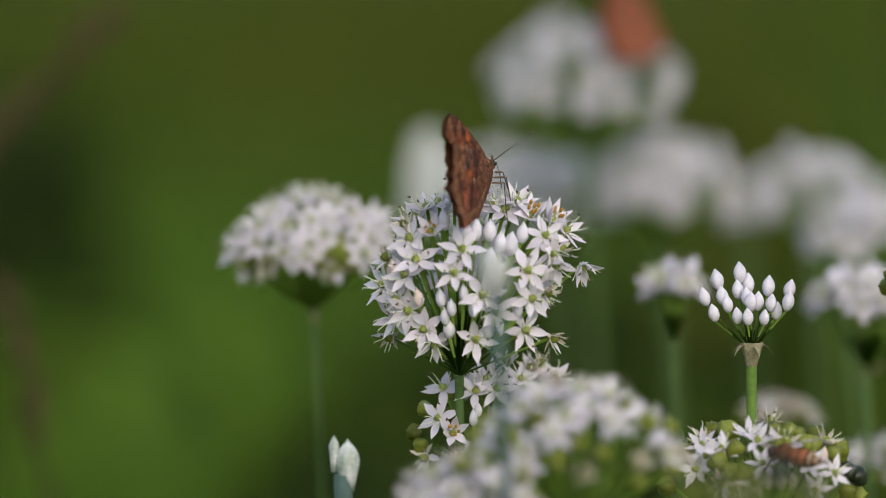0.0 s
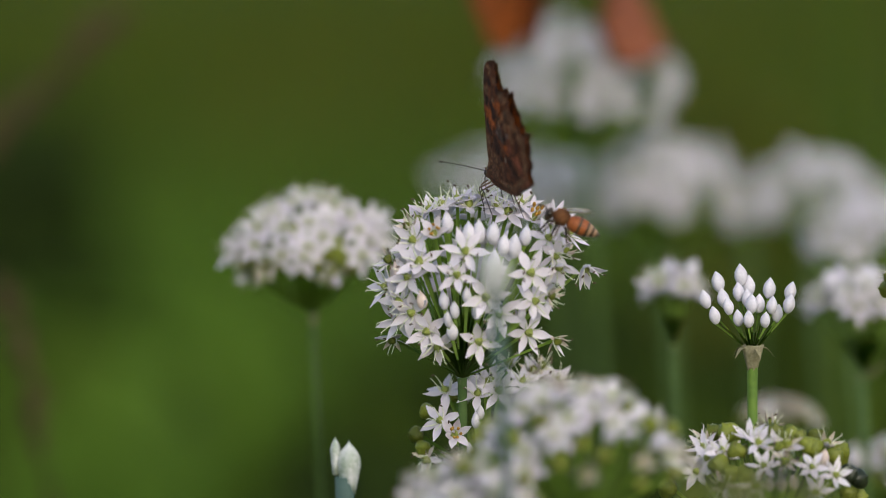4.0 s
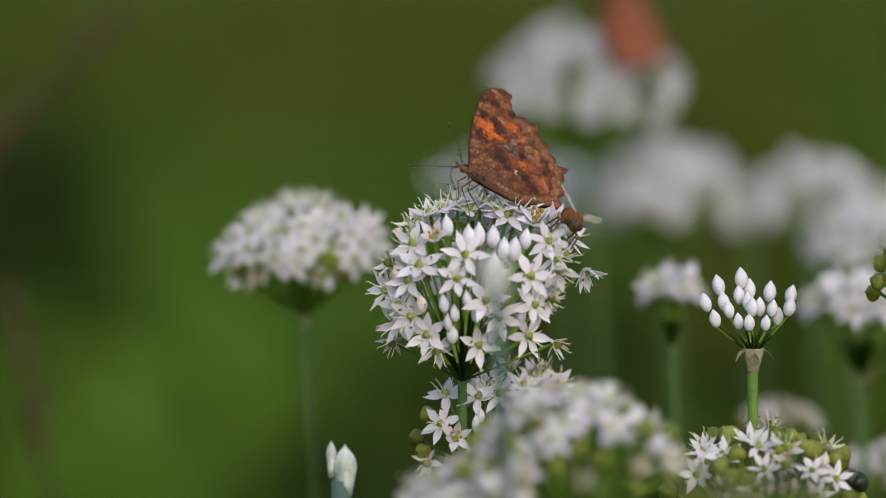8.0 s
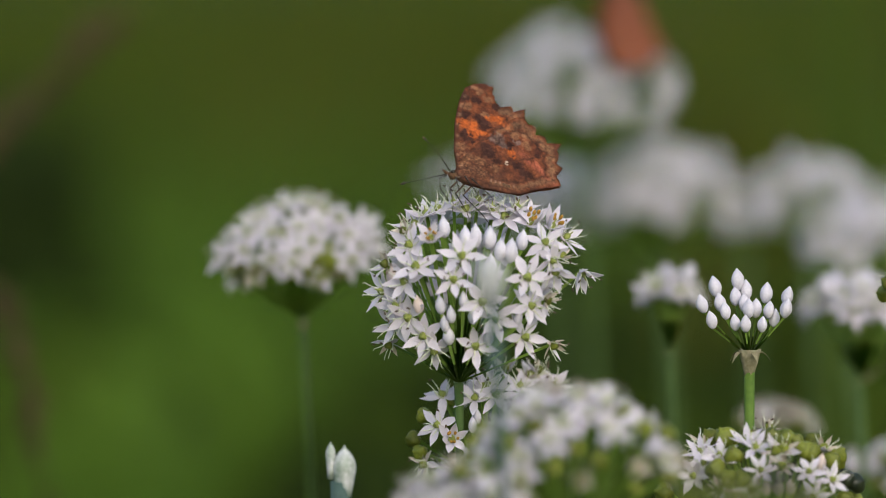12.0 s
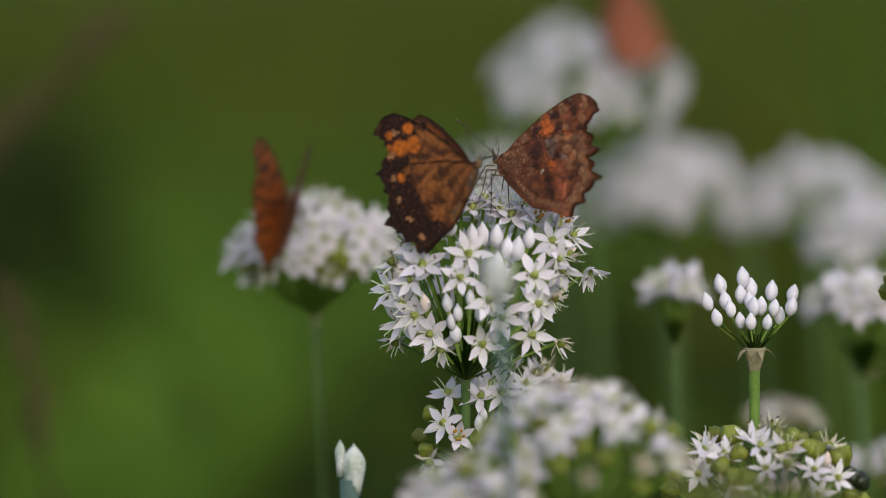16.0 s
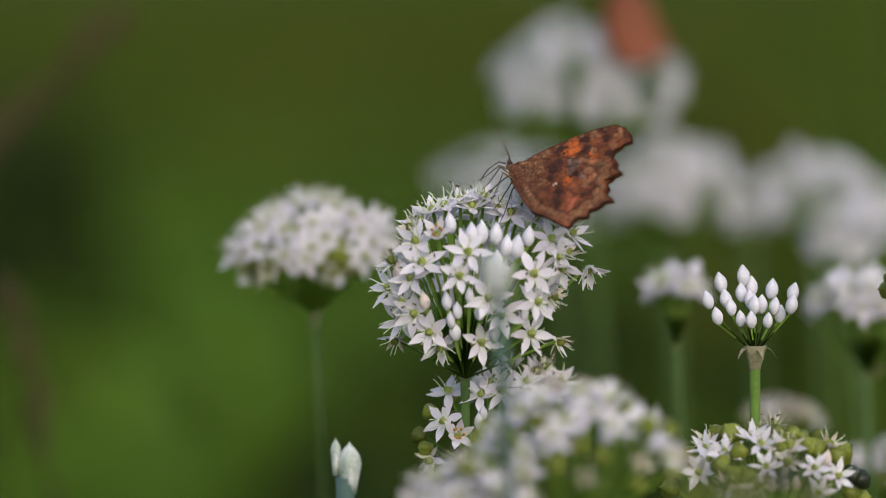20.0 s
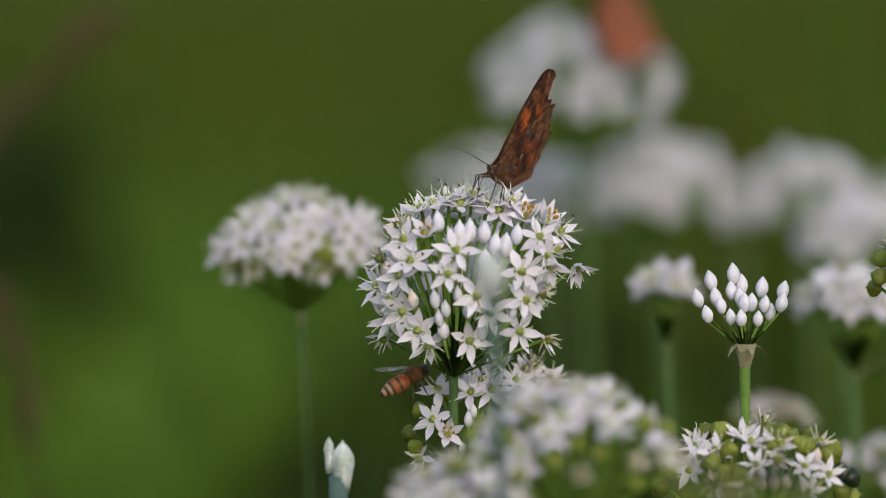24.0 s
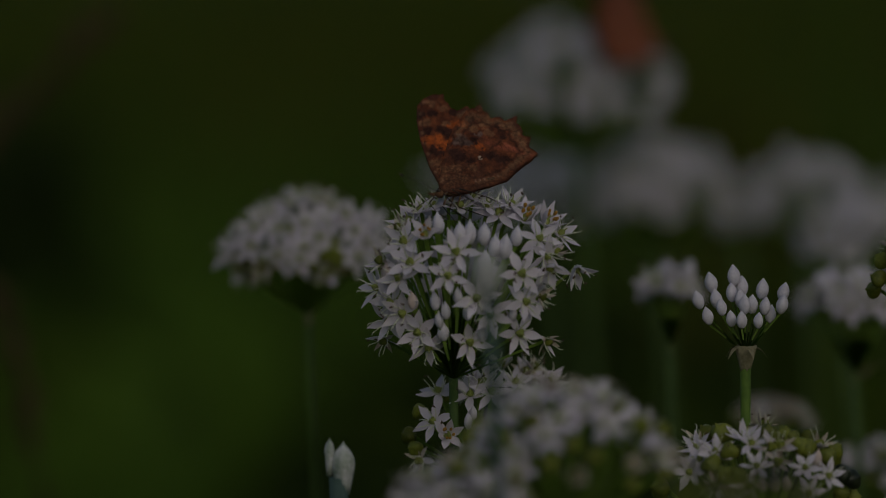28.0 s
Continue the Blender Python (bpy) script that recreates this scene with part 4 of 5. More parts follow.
def under_colour(u, w, rim, hind):
    """Bark-like mottling: a netted tan base, then dark, orange and tan patches set between the veins, a grey middle, a paler scalloped margin."""
    n1 = noise.fractal(Vector((u, w, 3)) * 0.3, 1.0, 2.0, 3)
    n2 = noise.noise(Vector((u, w, 9)) * 0.55)
    n3 = noise.noise(Vector((u, w, 5)) * 1.4)
    n4 = noise.noise(Vector((u, w, 7)) * 3.0)
    way, out = math.atan2(w + 2.5, u + 3.0), math.hypot(u + 3.0, w + 2.5)
    patch, border = flakes(way * 13.0, out, 1.5, 4.0)
    x, y = u + 0.6 * n2 + 0.5 * n3 + 0.5 * patch, w + 0.6 * n1 - 0.5 * n3 - 0.4 * patch
    c = mixed((0.235, 0.076, 0.030), (0.070, 0.025, 0.015), 0.42 + 0.7 * n1 + 0.4 * n2 + 0.35 * patch)
    c = mixed(c, (0.165, 0.074, 0.038), 0.9 - 0.085 * math.hypot(u - 4, 1.4 * (w + 0.5)))
    for blots, tone in ((TAN_BLOTS, (0.25, 0.122, 0.060)), (ORANGE_BLOTS, (0.46, 0.115, 0.025)), (GREY_BLOTS, (0.17, 0.115, 0.096)), (DARK_BLOTS, (0.050, 0.021, 0.015))):
        for a, b, r in blots:
            c = mixed(c, tone, 0.9 * (2.9 - 2.5 * math.hypot(x - a, y - b) / r))
    streak = math.exp(-((y - (7.6 - 0.62 * (u - 16.3))) / 0.9) ** 2) / (1 + math.exp(-(u - 14.5) * 1.6))
    c = mixed(c, (0.36, 0.110, 0.062), 0.9 * streak)
    if u > 8:
        c = mixed(c, (0.24, 0.140, 0.075), 0.6 * math.exp(-((rim - 1.7 - 0.6 * n2) / 0.8) ** 2))
        c = mixed(c, (0.05, 0.023, 0.015), 0.75 * math.exp(-((rim - 3.1 - 0.8 * n2) / 0.35) ** 2))
    elif u < 1.5 + 0.1 * w:
        c = mixed(c, (0.36, 0.22, 0.13), 0.5 * max(0, math.sin(w * 2.1 + n2)) * math.exp(-((rim - 0.7) / 0.5) ** 2))
    veins = abs(math.sin(6.5 * way + 0.25 * n1))
    c = mixed(c, (0.060, 0.028, 0.018), 0.85 * max(0, 1 - veins * out / 2.4))
    c = mixed(c, (0.060, 0.028, 0.018), 0.45 * max(0, 1 - border * 5.0))
    net, seam = flakes(u, w, 0.75, 11.0)
    base = math.exp(-(math.hypot(u - 4, 1.3 * w) / 8.5) ** 2)
    c = mixed(c, (0.055, 0.027, 0.018), 0.9 * base * max(0, 1 - seam * 3.2))
    row = math.exp(-((w + 1.3 - 0.05 * (u - 10)) / 0.35) ** 2) * (7.5 < u < 14.5)
    c = mixed(c, (0.36, 0.22, 0.15), 0.7 * row * max(0, math.sin(u * 5.5)))
    if 0.3 < math.hypot(u - 11.7, w - 4.9) < 0.66 and u < 11.9:
        c = (0.50, 0.40, 0.30)
    inner = (w > 1.02 * u and u < 14) if hind else (u > 1.5 and w < 1.9 * u - 6)
    if not inner:
        c = mixed(c, (0.05, 0.024, 0.016), 0.6 * max(0, 1 - rim / 0.45))
    elif hind:
        c = mixed(c, (0.045, 0.022, 0.015), 0.3 * max(0, 1 - rim / 0.3))
    return tuple(max(0.008, 1.22 * k * (1 + 0.30 * n3 + 0.30 * n4 + 0.22 * patch + 0.15 * net)) for k in (c[0], 0.94 * c[1], 0.92 * c[2]))


def bold_colour(u, w, rim, hind):
    """A brown-orange inner half with darker streaks, a nearly black outer half with bright orange patches and small pale spots."""
    n1 = noise.fractal(Vector((u, w, 3)) * 0.3, 1.0, 2.0, 3)
    n3 = noise.noise(Vector((u, w, 5)) * 1.4)
    r, way = math.hypot(u, w), math.atan2(w + 2.5, u + 3.0)
    patch, border = flakes(way * 13.0, r, 1.7, 4.0)
    c = mixed((0.34, 0.120, 0.034), (0.085, 0.032, 0.014), 0.35 + 0.6 * math.sin(17 * way + 3 * n1) + 0.8 * n1)
    c = mixed(c, mixed((0.030, 0.013, 0.010), (0.14, 0.05, 0.02), 2.5 * n3 - 0.5), (r - 15.5 - 2.5 * n1 - patch) / 1.0)
    for a, b, size in ((3.2, 15.5, 1.8), (5.6, 18.5, 2.0), (7.4, 20.6, 1.2), (4.6, 22.6, 0.9), (11.5, 15.0, 1.0), (0.6, 18.6, 1.3)):
        c = mixed(c, (0.62, 0.16, 0.02), 3.2 - 2.6 * math.hypot(u - a + 0.5 * n3, w - b + 0.5 * n1) / size)
    if math.sin(30 * way) > 0.65 and abs(r - 21.5 - n1) < 0.6:
        c = (0.55, 0.26, 0.12)
    c = mixed(c, (0.04, 0.018, 0.012), 0.6 * max(0, 1 - border * 5))
    c = mixed(c, (0.03, 0.015, 0.012), max(0, 1 - rim / 0.9))
    return tuple(max(0.008, k * (1 + 0.4 * n3)) for k in c)


def tawny_colour(u, w, rim, hind):
    """Much the same spotted orange below as above, a little browner."""
    return tuple(0.8 * k for k in mixed(upper_colour(u, w, rim), (0.40, 0.15, 0.095), 0.6))


def dusky_colour(u, w, rim):
    """The same spots on a darker, redder orange."""
    return mixed(upper_colour(u, w, rim), (0.10, 0.03, 0.012), 0.22)


def upper_colour(u, w, rim):
    """Orange with dark spots and a dark scalloped border."""
    n = noise.noise(Vector((u, w, 1)) * 0.6)
    c = mixed((0.42, 0.125, 0.022), (0.34, 0.085, 0.016), 0.5 + n)
    for a, b, r in SPOTS:
        c = mixed(c, (0.03, 0.015, 0.01), (1.35 * r - math.hypot(u - a, w - b)) * 3)
    c = mixed(c, (0.10, 0.04, 0.02), (1.5 + 0.5 * n - rim) * 2)
    return mixed(c, (0.25, 0.11, 0.04), 0.7 - math.hypot(u, w) / 7)


def wing_mesh(name, loop, outer, upper_c=upper_colour, under_c=under_colour, mats=None, thick=0.08, step=0.28):
    """A thin wing in the plane of u (back) and w (up); its underside faces +y."""
    from mathutils.geometry import delaunay_2d_cdt
    ring = []
    for a, b in zip(loop, loop[1:] + loop[:1]):
        k = max(1, int(math.dist(a, b) / 0.7))
        ring += [(a[0] + (b[0] - a[0]) * i / k, a[1] + (b[1] - a[1]) * i / k) for i in range(k)]
    teeth = []
    for x, y in ring:
        k = 0.0 if (x < 2.5 and y > 0) or y < 0.5 else 0.8 * noise.noise(Vector((x, y, outer * 1e4)) * 0.9)
        teeth.append((x + k, y + k))
    ring = teeth
    pts = [Vector(p) for p in ring]
    n = len(pts)
    rng = random.Random(4)
    for i in range(int(-3.4 / step), int(28 / step)):
        for j in range(int(-5.3 / step), int(28 / step)):
            p = (i * step + rng.uniform(-.08, .08), j * step + rng.uniform(-.08, .08))
            if edge_distance(p, loop) > 0.55:
                pts.append(Vector(p))
    verts, _, tris, _, _, _ = delaunay_2d_cdt(pts, [(i, (i + 1) % n) for i in range(n)], [], 1, 1e-5)
    body = [(-v.x * 0.001, v.y * 0.001) for v in verts]
    rims = [edge_distance((v.x, v.y), loop[1:-1] if len(loop) < 3 else loop) for v in verts]
    curve = [0.0006 * math.sin(v.x * 0.13) * math.sin(v.y * 0.12) + 0.00012 * noise.noise(Vector((v.x, v.y, 0)) * 0.5) for v in verts]
    curve = [c + 0.0005 * math.exp(-((v.x - 4) ** 2 / 50 + (v.y + 1.4) ** 2 / 5)) for c, v in zip(curve, verts)]
    m = len(verts)
    up = [(x, outer - thick * 0.001 + c, z) for (x, z), c in zip(body, curve)]
    under = [(x, outer + thick * 0.001 + c, z) for (x, z), c in zip(body, curve)]
    faces, slots = [], []
    for t in tris:
        a, b, c = t
        cross = (verts[b] - verts[a]).cross(verts[c] - verts[a])
        if cross < 0:
            b, c = c, b
        faces += [(a + m, b + m, c + m), (a, c, b)]
        slots += [0, 1]
    edge = {}
    for t in tris:
        for a, b in zip(t, t[1:] + t[:1]):
            edge[frozenset((a, b))] = edge.get(frozenset((a, b)), 0) + 1
    for e, k in edge.items():
        if k == 1:
            a, b = tuple(e)
            faces.append((a, b, b + m, a + m))
            slots.append(0)
    me = mesh_of(name, up + under, faces, mats or [UNDER, UPPER], slots)
    if mats is None:
        layer = me.color_attributes.new("pattern", "FLOAT_COLOR", "POINT")
        for i, v in enumerate(verts):
            layer.data[i].color = (*upper_c(v.x, v.y, rims[i]), 1)
            layer.data[i + m].color = (*under_c(v.x, v.y, rims[i], loop is HIND_EDGE), 1)
    return me


def flipped(me, name):
    """The other side's wing: mirrored across the body."""
    other = me.copy()
    other.name = name
    other.transform(Matrix.Diagonal((1, -1, 1, 1)))
    other.flip_normals()
    return other


FORE_L, HIND_L = wing_mesh("forewing", FORE_EDGE, 0.0002), wing_mesh("hindwing", HIND_EDGE, 0.0004)
FORE_R, HIND_R = flipped(FORE_L, "forewing_other"), flipped(HIND_L, "hindwing_other")
def wing_set(style, upper_c, under_c):
    fore, hind = wing_mesh(style + "_forewing", FORE_EDGE, 0.0004, upper_c=upper_c, under_c=under_c, step=0.42), wing_mesh(style + "_hindwing", HIND_EDGE, 0.0006, upper_c=upper_c, under_c=under_c, step=0.42)
    return fore, hind, flipped(fore, style + "_forewing_other"), flipped(hind, style + "_hindwing_other")


BOLD = wing_set("bold", dusky_colour, bold_colour)
TAWNY = wing_set("tawny", upper_colour, tawny_colour)
PALE_L = wing_mesh("pale_forewing", FORE_EDGE, 0.0004, mats=[PALE_WING, PALE_WING], step=0.9)
PALE_HIND_L = wing_mesh("pale_hindwing", HIND_EDGE, 0.0008, mats=[PALE_WING, PALE_WING], step=0.9)
PALE_R, PALE_HIND_R = flipped(PALE_L, "pale_other"), flipped(PALE_HIND_L, "pale_hind_other")


def ovoid(length, radius, rings=8, sides=10, waist=0.0, squash=1.0):
    prof = []
    for i in range(rings + 1):
        s = i / rings
        prof.append((max(0.00005, radius * math.sin(math.pi * min(0.985, max(0.015, s))) ** 0.7 * (1 - waist * s)), -length / 2 + length * s))
    return lathe(prof, sides, squash=squash)


BODY = Build()
ALONG = Matrix.Rotation(radians(-90), 4, "Y")
BODY.add(*ovoid(0.0065, 0.0020, squash=0.42), 0, Matrix.Translation((-0.0026, 0, -0.0018)) @ ALONG)
BODY_MESH = BODY.mesh("thorax", [FUR])
ABDOMEN_MESH = Build().add(*ovoid(0.0130, 0.0014, 12, 10, 0.35, 0.5), 0, Matrix.Translation((-0.0108, 0, -0.0014)) @ ALONG).mesh("abdomen", [FUR])
HEAD_MESH = Build().add(*ovoid(0.0024, 0.0011), 0, Matrix.Translation((0.0009, 0, -0.0024)) @ ALONG).add(*tube([(0.0022, 0, -0.0024), (0.0036, 0, -0.0016)], [0.0005, 0.0002], 6), 0).mesh("head", [FUR])
EYE_MESHES = [Build().add(*ovoid(0.0013, 0.0006), 0, Matrix.Translation((0.0011, 0.0008 * s, -0.0021))).mesh("eye", [EYE]) for s in (1, -1)]


def feeler_mesh(s):
    b, low = Build(), 0.0 if s > 0 else 0.0012
    root, tip = Vector((0.0018, 0.0005 * s, -0.0018)), Vector((0.0112, 0.0088 * s, -0.0010 - low))
    at = lambda k: root.lerp(tip, k) + Vector((0, 0.0006 * s, 0.0004)) * math.sin(math.pi * k)
    b.add(*tube([at(0), at(0.45), at(0.9)], [0.00013, 0.00010, 0.00009], 5), 0)
    b.add(*tube([at(0.86), at(0.92), at(0.97)], [0.00011, 0.00028, 0.00026], 6), 0)
    b.add(*tube([at(0.97), at(0.985), at(1.0)], [0.00026, 0.00022, 0.00008], 6), 1)
    return b.mesh("antenna", [LIMB, PALE_LIMB])


def leg_mesh(x, s, out, back):
    """A thin leg: a thick upper joint, a raised knee and a slender foot that trails a little behind."""
    hip, knee = Vector((x, 0.0010 * s, -0.0032)), Vector((x + 0.0012, out * 0.9 * s, -0.0046))
    ankle, foot = Vector((x + back * 0.7, out * 0.95 * s, -0.0088)), Vector((x + back, out * s, -0.0108))
    b = Build().add(*tube([hip, hip.lerp(knee, 0.6), knee], [0.00022, 0.00024, 0.00015], 6), 1)
    b.add(*tube([knee, knee.lerp(ankle, 0.5), ankle, foot], [0.00015, 0.00013, 0.00011, 0.00008], 5), 0)
    return b.mesh("leg", [LIMB, PALE_LIMB])


FEELERS = [feeler_mesh(1), feeler_mesh(-1)]
LEGS = [leg_mesh(x, s, out, fore) for s in (1, -1) for x, out, fore in ((-0.0006, 0.0026, -0.0002), (-0.0024, 0.0040, -0.0030), (-0.0042, 0.0038, -0.0062))]
PROBOSCIS = Build().add(*tube([(0.0024, 0, -0.0030), (0.0040, 0, -0.0044), (0.0034, 0, -0.0074), (0.0012, 0, -0.0102)], [0.0002, 0.00016, 0.00014, 0.0001], 5), 0).mesh("proboscis", [LIMB])


def butterfly(label, meshes=(FORE_L, HIND_L, FORE_R, HIND_R)):
    """An angle-winged butterfly; its wings turn on the body's long axis. Returns it and its four wings."""
    thing = tagged(new("butterfly", None), label, "butterfly", "butterflies")
    part("thorax", BODY_MESH, thing)
    part("abdomen", ABDOMEN_MESH, thing)
    skull = part("head", HEAD_MESH, thing)
    for me in EYE_MESHES:
        part("eye", me, skull)
    for me in FEELERS:
        part("antenna", me, skull)
    part("proboscis", PROBOSCIS, skull)
    for me in LEGS:
        part("leg", me, thing)
    wings = [part(n, me, thing) for n, me in zip(("forewing", "hindwing", "forewing", "hindwing"), meshes)]
    return thing, wings


def bee_meshes():
    rings = Build()
    prof = [(0.0008, 0.0), (0.0016, -0.0005), (0.0021, -0.0012), (0.00225, -0.0017), (0.0023, -0.0022), (0.00235, -0.0028), (0.0023, -0.0033), (0.0022, -0.0039), (0.0020, -0.0045), (0.0017, -0.0051), (0.0013, -0.0057), (0.0009, -0.0063), (0.0003, -0.0070)]
    v, f = lathe([(r * (1.0 if i % 2 else 0.96) * 0.92, z * 1.18) for i, (r, z) in enumerate(prof)], 12)
    rings.add(v, f, 0, Matrix.Translation((-0.0015, 0, -0.0002)) @ Matrix.Rotation(radians(90), 4, "Y"))
    rings.s = [(0, 0, 0, 0, 1, 0, 0, 1, 2, 1, 2, 1, 1)[min(i // 12, 12)] for i in range(len(f))]
    abdomen = rings.mesh("abdomen", [BEE_AMBER, BEE_DARK, BEE_BAND])
    thorax = Build().add(*ovoid(0.0046, 0.0022, 10, 12), 0, ALONG).mesh("thorax", [BEE_FUR])
    skull = Build().add(*ovoid(0.0022, 0.0017, 8, 10), 0, Matrix.Translation((0.0030, 0, -0.0006)) @ ALONG).mesh("head", [BEE_DARK])
    eyes = [Build().add(*ovoid(0.0018, 0.0007, 6, 8), 0, Matrix.Translation((0.0031, 0.0013 * s, -0.0004))).mesh("eye", [EYE]) for s in (1, -1)]
    feelers = [Build().add(*tube([(0.0038, 0.0006 * s, 0.0), (0.0046, 0.0012 * s, 0.0008), (0.0062, 0.0018 * s, 0.0002)], [0.00014, 0.00013, 0.00012], 5), 0).mesh("antenna", [BEE_DARK]) for s in (1, -1)]
    legs = []
    for s in (1, -1):
        for x, fore in ((0.0012, 0.0016), (0, 0.0), (-0.0012, -0.0024)):
            legs.append(Build().add(*tube([(x, 0.0010 * s, -0.0015), (x + fore * 0.5, 0.0028 * s, -0.0022), (x + fore, 0.0030 * s, -0.0044), (x + fore * 1.3, 0.0032 * s, -0.0056)], [0.0002, 0.00025, 0.0002, 0.0001], 6), 0).mesh("leg", [BEE_DARK]))
    wings = []
    for s in (1, -1):
        for length, wide, back, name in ((0.0092, 0.0015, 0.9, "forewing"), (0.0066, 0.0011, 1.1, "hindwing")):
            v, f = leaf(length, (wide * 0.2, wide * 0.6, wide * 0.95, wide, wide * 0.75, wide * 0.15), 0.05, 0.00003)
            wings.append((name, Build().add(v, f, 0, Matrix.Translation((0.0004, 0.0012 * s, 0.0016)) @ Matrix.Rotation(s * (math.pi / 2 + back), 4, "Z") @ Matrix.Rotation(-0.25, 4, "Y")).mesh(name, [MEMBRANE])))
    return abdomen, thorax, skull, eyes, feelers, legs, wings


BEE = bee_meshes()


def bee(label):
    thing = tagged(new("honey_bee", None), label, "bee", "honey bees")
    abdomen, thorax, skull, eyes, feelers, legs, wings = BEE
    part("thorax", thorax, thing)
    part("abdomen", abdomen, thing)
    skull = part("head", skull, thing)
    for me in eyes:
        part("eye", me, skull)
    for me in feelers:
        part("antenna", me, skull)
    for me in legs:
        part("leg", me, thing)
    for name, me in wings:
        part(name, me, thing)
    return thing


feeding, feeding_wings = butterfly("mottled brown butterfly feeding with closed wings on a white flower")
visitor, visitor_wings = butterfly("orange and black spotted butterfly fluttering in to the flower head", BOLD)
chaser, chaser_wings = butterfly("orange butterfly chasing past the flowers", BOLD)
resting, resting_wings = butterfly("orange brown butterfly resting on a flower head further back", TAWNY)
pale_one, pale_wings = butterfly("pale white butterfly flying off behind the flowers", (PALE_L, PALE_HIND_L, PALE_R, PALE_HIND_R))
bee_one = bee("amber striped honey bee foraging on the flower heads")
bee_two = bee("amber striped honey bee flying between flower heads")
bee_three = bee("amber striped honey bee visiting the edge of the flower head")

# ---- paths ----
FEEDING = [
    (0, 0.01067, 1.18906, 0.47622, -8.7, -41.9, 74.8),
    (1, 0.01080, 1.18912, 0.47662, -9.6, -41.6, 75.0),
    (2, 0.01325, 1.18957, 0.47780, -0.1, -43.6, 73.8),
    (3, 0.01330, 1.18942, 0.47719, -3.4, -38.6, 73.5),
    (3.5, 0.01338, 1.18938, 0.47548, -18.5, -26.7, 83.9),
    (5.5, 0.00421, 1.18916, 0.47691, 38.6, -23.0, -153.7),
    (6, 0.00645, 1.18951, 0.47723, 39.6, -30.5, -168.8),
    (7, 0.00641, 1.18955, 0.47713, 37.4, -32.1, -165.6),
    (8, 0.00622, 1.18939, 0.47694, 40.4, -31.4, -165.6),
    (9, 0.00603, 1.18955, 0.47654, 36.0, -22.6, -170.3),
    (10, 0.00711, 1.18951, 0.47662, 23.1, -27.9, -165.2),
    (10.5, 0.00649, 1.18954, 0.47684, 22.2, -26.7, -166.9),
    (11, 0.00318, 1.18926, 0.47597, 40.0, -12.8, -166.8),
    (12, 0.00420, 1.18935, 0.47617, 39.8, -16.0, -170.7),
    (12.5, 0.00406, 1.18936, 0.47551, 36.9, -17.3, -168.2),
    (14.5, 0.00508, 1.18937, 0.47606, 36.5, -18.1, -163.6),
    (15, 0.00437, 1.18930, 0.47698, 31.9, -20.3, -159.0),
    (15.5, 0.00488, 1.18938, 0.47540, 25.4, -17.8, -158.3),
    (15.8, 0.00876, 1.18934, 0.47731, 14.7, -25.3, -148.6),
    (15.9, 0.01336, 1.18943, 0.47808, 23.9, -39.6, 135.2),
    (16, 0.01420, 1.18975, 0.47881, 17.0, -39.6, 132.4),
    (16.2, 0.01686, 1.18956, 0.48003, 28.8, -48.5, 122.7),
    (16.5, 0.01692, 1.18947, 0.48003, 33.6, -45.9, 123.8),
    (17, 0.01472, 1.18988, 0.47793, 19.9, -42.9, 136.0),
    (18, 0.01595, 1.19006, 0.47668, 45.5, -43.0, 121.0),
    (19, 0.01752, 1.18977, 0.47671, 57.9, -39.5, 118.2),
    (19.7, 0.01732, 1.18945, 0.47731, 56.3, -40.9, 113.1),
    (20, 0.01779, 1.18975, 0.47614, 55.6, -37.1, 113.7),
    (20.2, 0.00900, 1.18967, 0.47636, 12.6, -14.1, -152.4),
    (20.5, 0.00931, 1.18965, 0.47519, 0.6, -9.3, -136.7),
    (21, 0.01055, 1.18953, 0.47641, -3.7, -13.6, -126.3),
    (21.5, 0.01270, 1.18968, 0.47656, -9.9, -13.7, -113.4),
    (23.5, 0.01458, 1.18940, 0.47654, -21.7, -18.7, -107.2),
    (24, 0.01453, 1.18953, 0.47636, -22.1, -17.4, -106.3),
    (25, 0.01258, 1.18944, 0.47685, -13.1, -16.6, -105.5),
    (26, 0.01208, 1.18943, 0.47614, -14.2, -13.0, -106.2),
    (27, 0.01149, 1.18943, 0.47518, -8.0, -7.9, -107.5),
    (27.3, 0.01026, 1.18970, 0.47484, 0.8, -6.9, -116.8),
    (27.6, 0.00481, 1.18983, 0.47501, 20.3, -2.9, -144.2),
    (28, 0.00107, 1.18943, 0.47127, 42.4, 10.2, -164.7),
]
FEEDING_SWEEP = [(0, 19.2), (1, 19.0), (2, 14.1), (3, 14.7), (3.5, 4.8), (5.5, -6.7), (6, -2.0), (7, -1.2), (8, -2.9), (9, 1.6), (10, 12.1), (10.5, 12.0), (11, -2.6), (12, -0.5), (12.5, 0.8), (14.5, 0.0), (15, -3.3), (15.5, 3.1), (15.8, 11.2), (15.9, 6.9), (16, 11.5), (16.2, 10.4), (16.5, 19.3), (17, 20.4), (18, 20.0), (19, 13.9), (19.7, 11.8), (20, 8.1), (20.2, 6.1), (20.5, 11.2), (21, 9.1), (21.5, 8.8), (23.5, 6.6), (24, 6.7), (25, 5.3), (26, 6.7), (27, 19.4), (27.3, 18.7), (27.6, 13.7), (28, 6.1)]
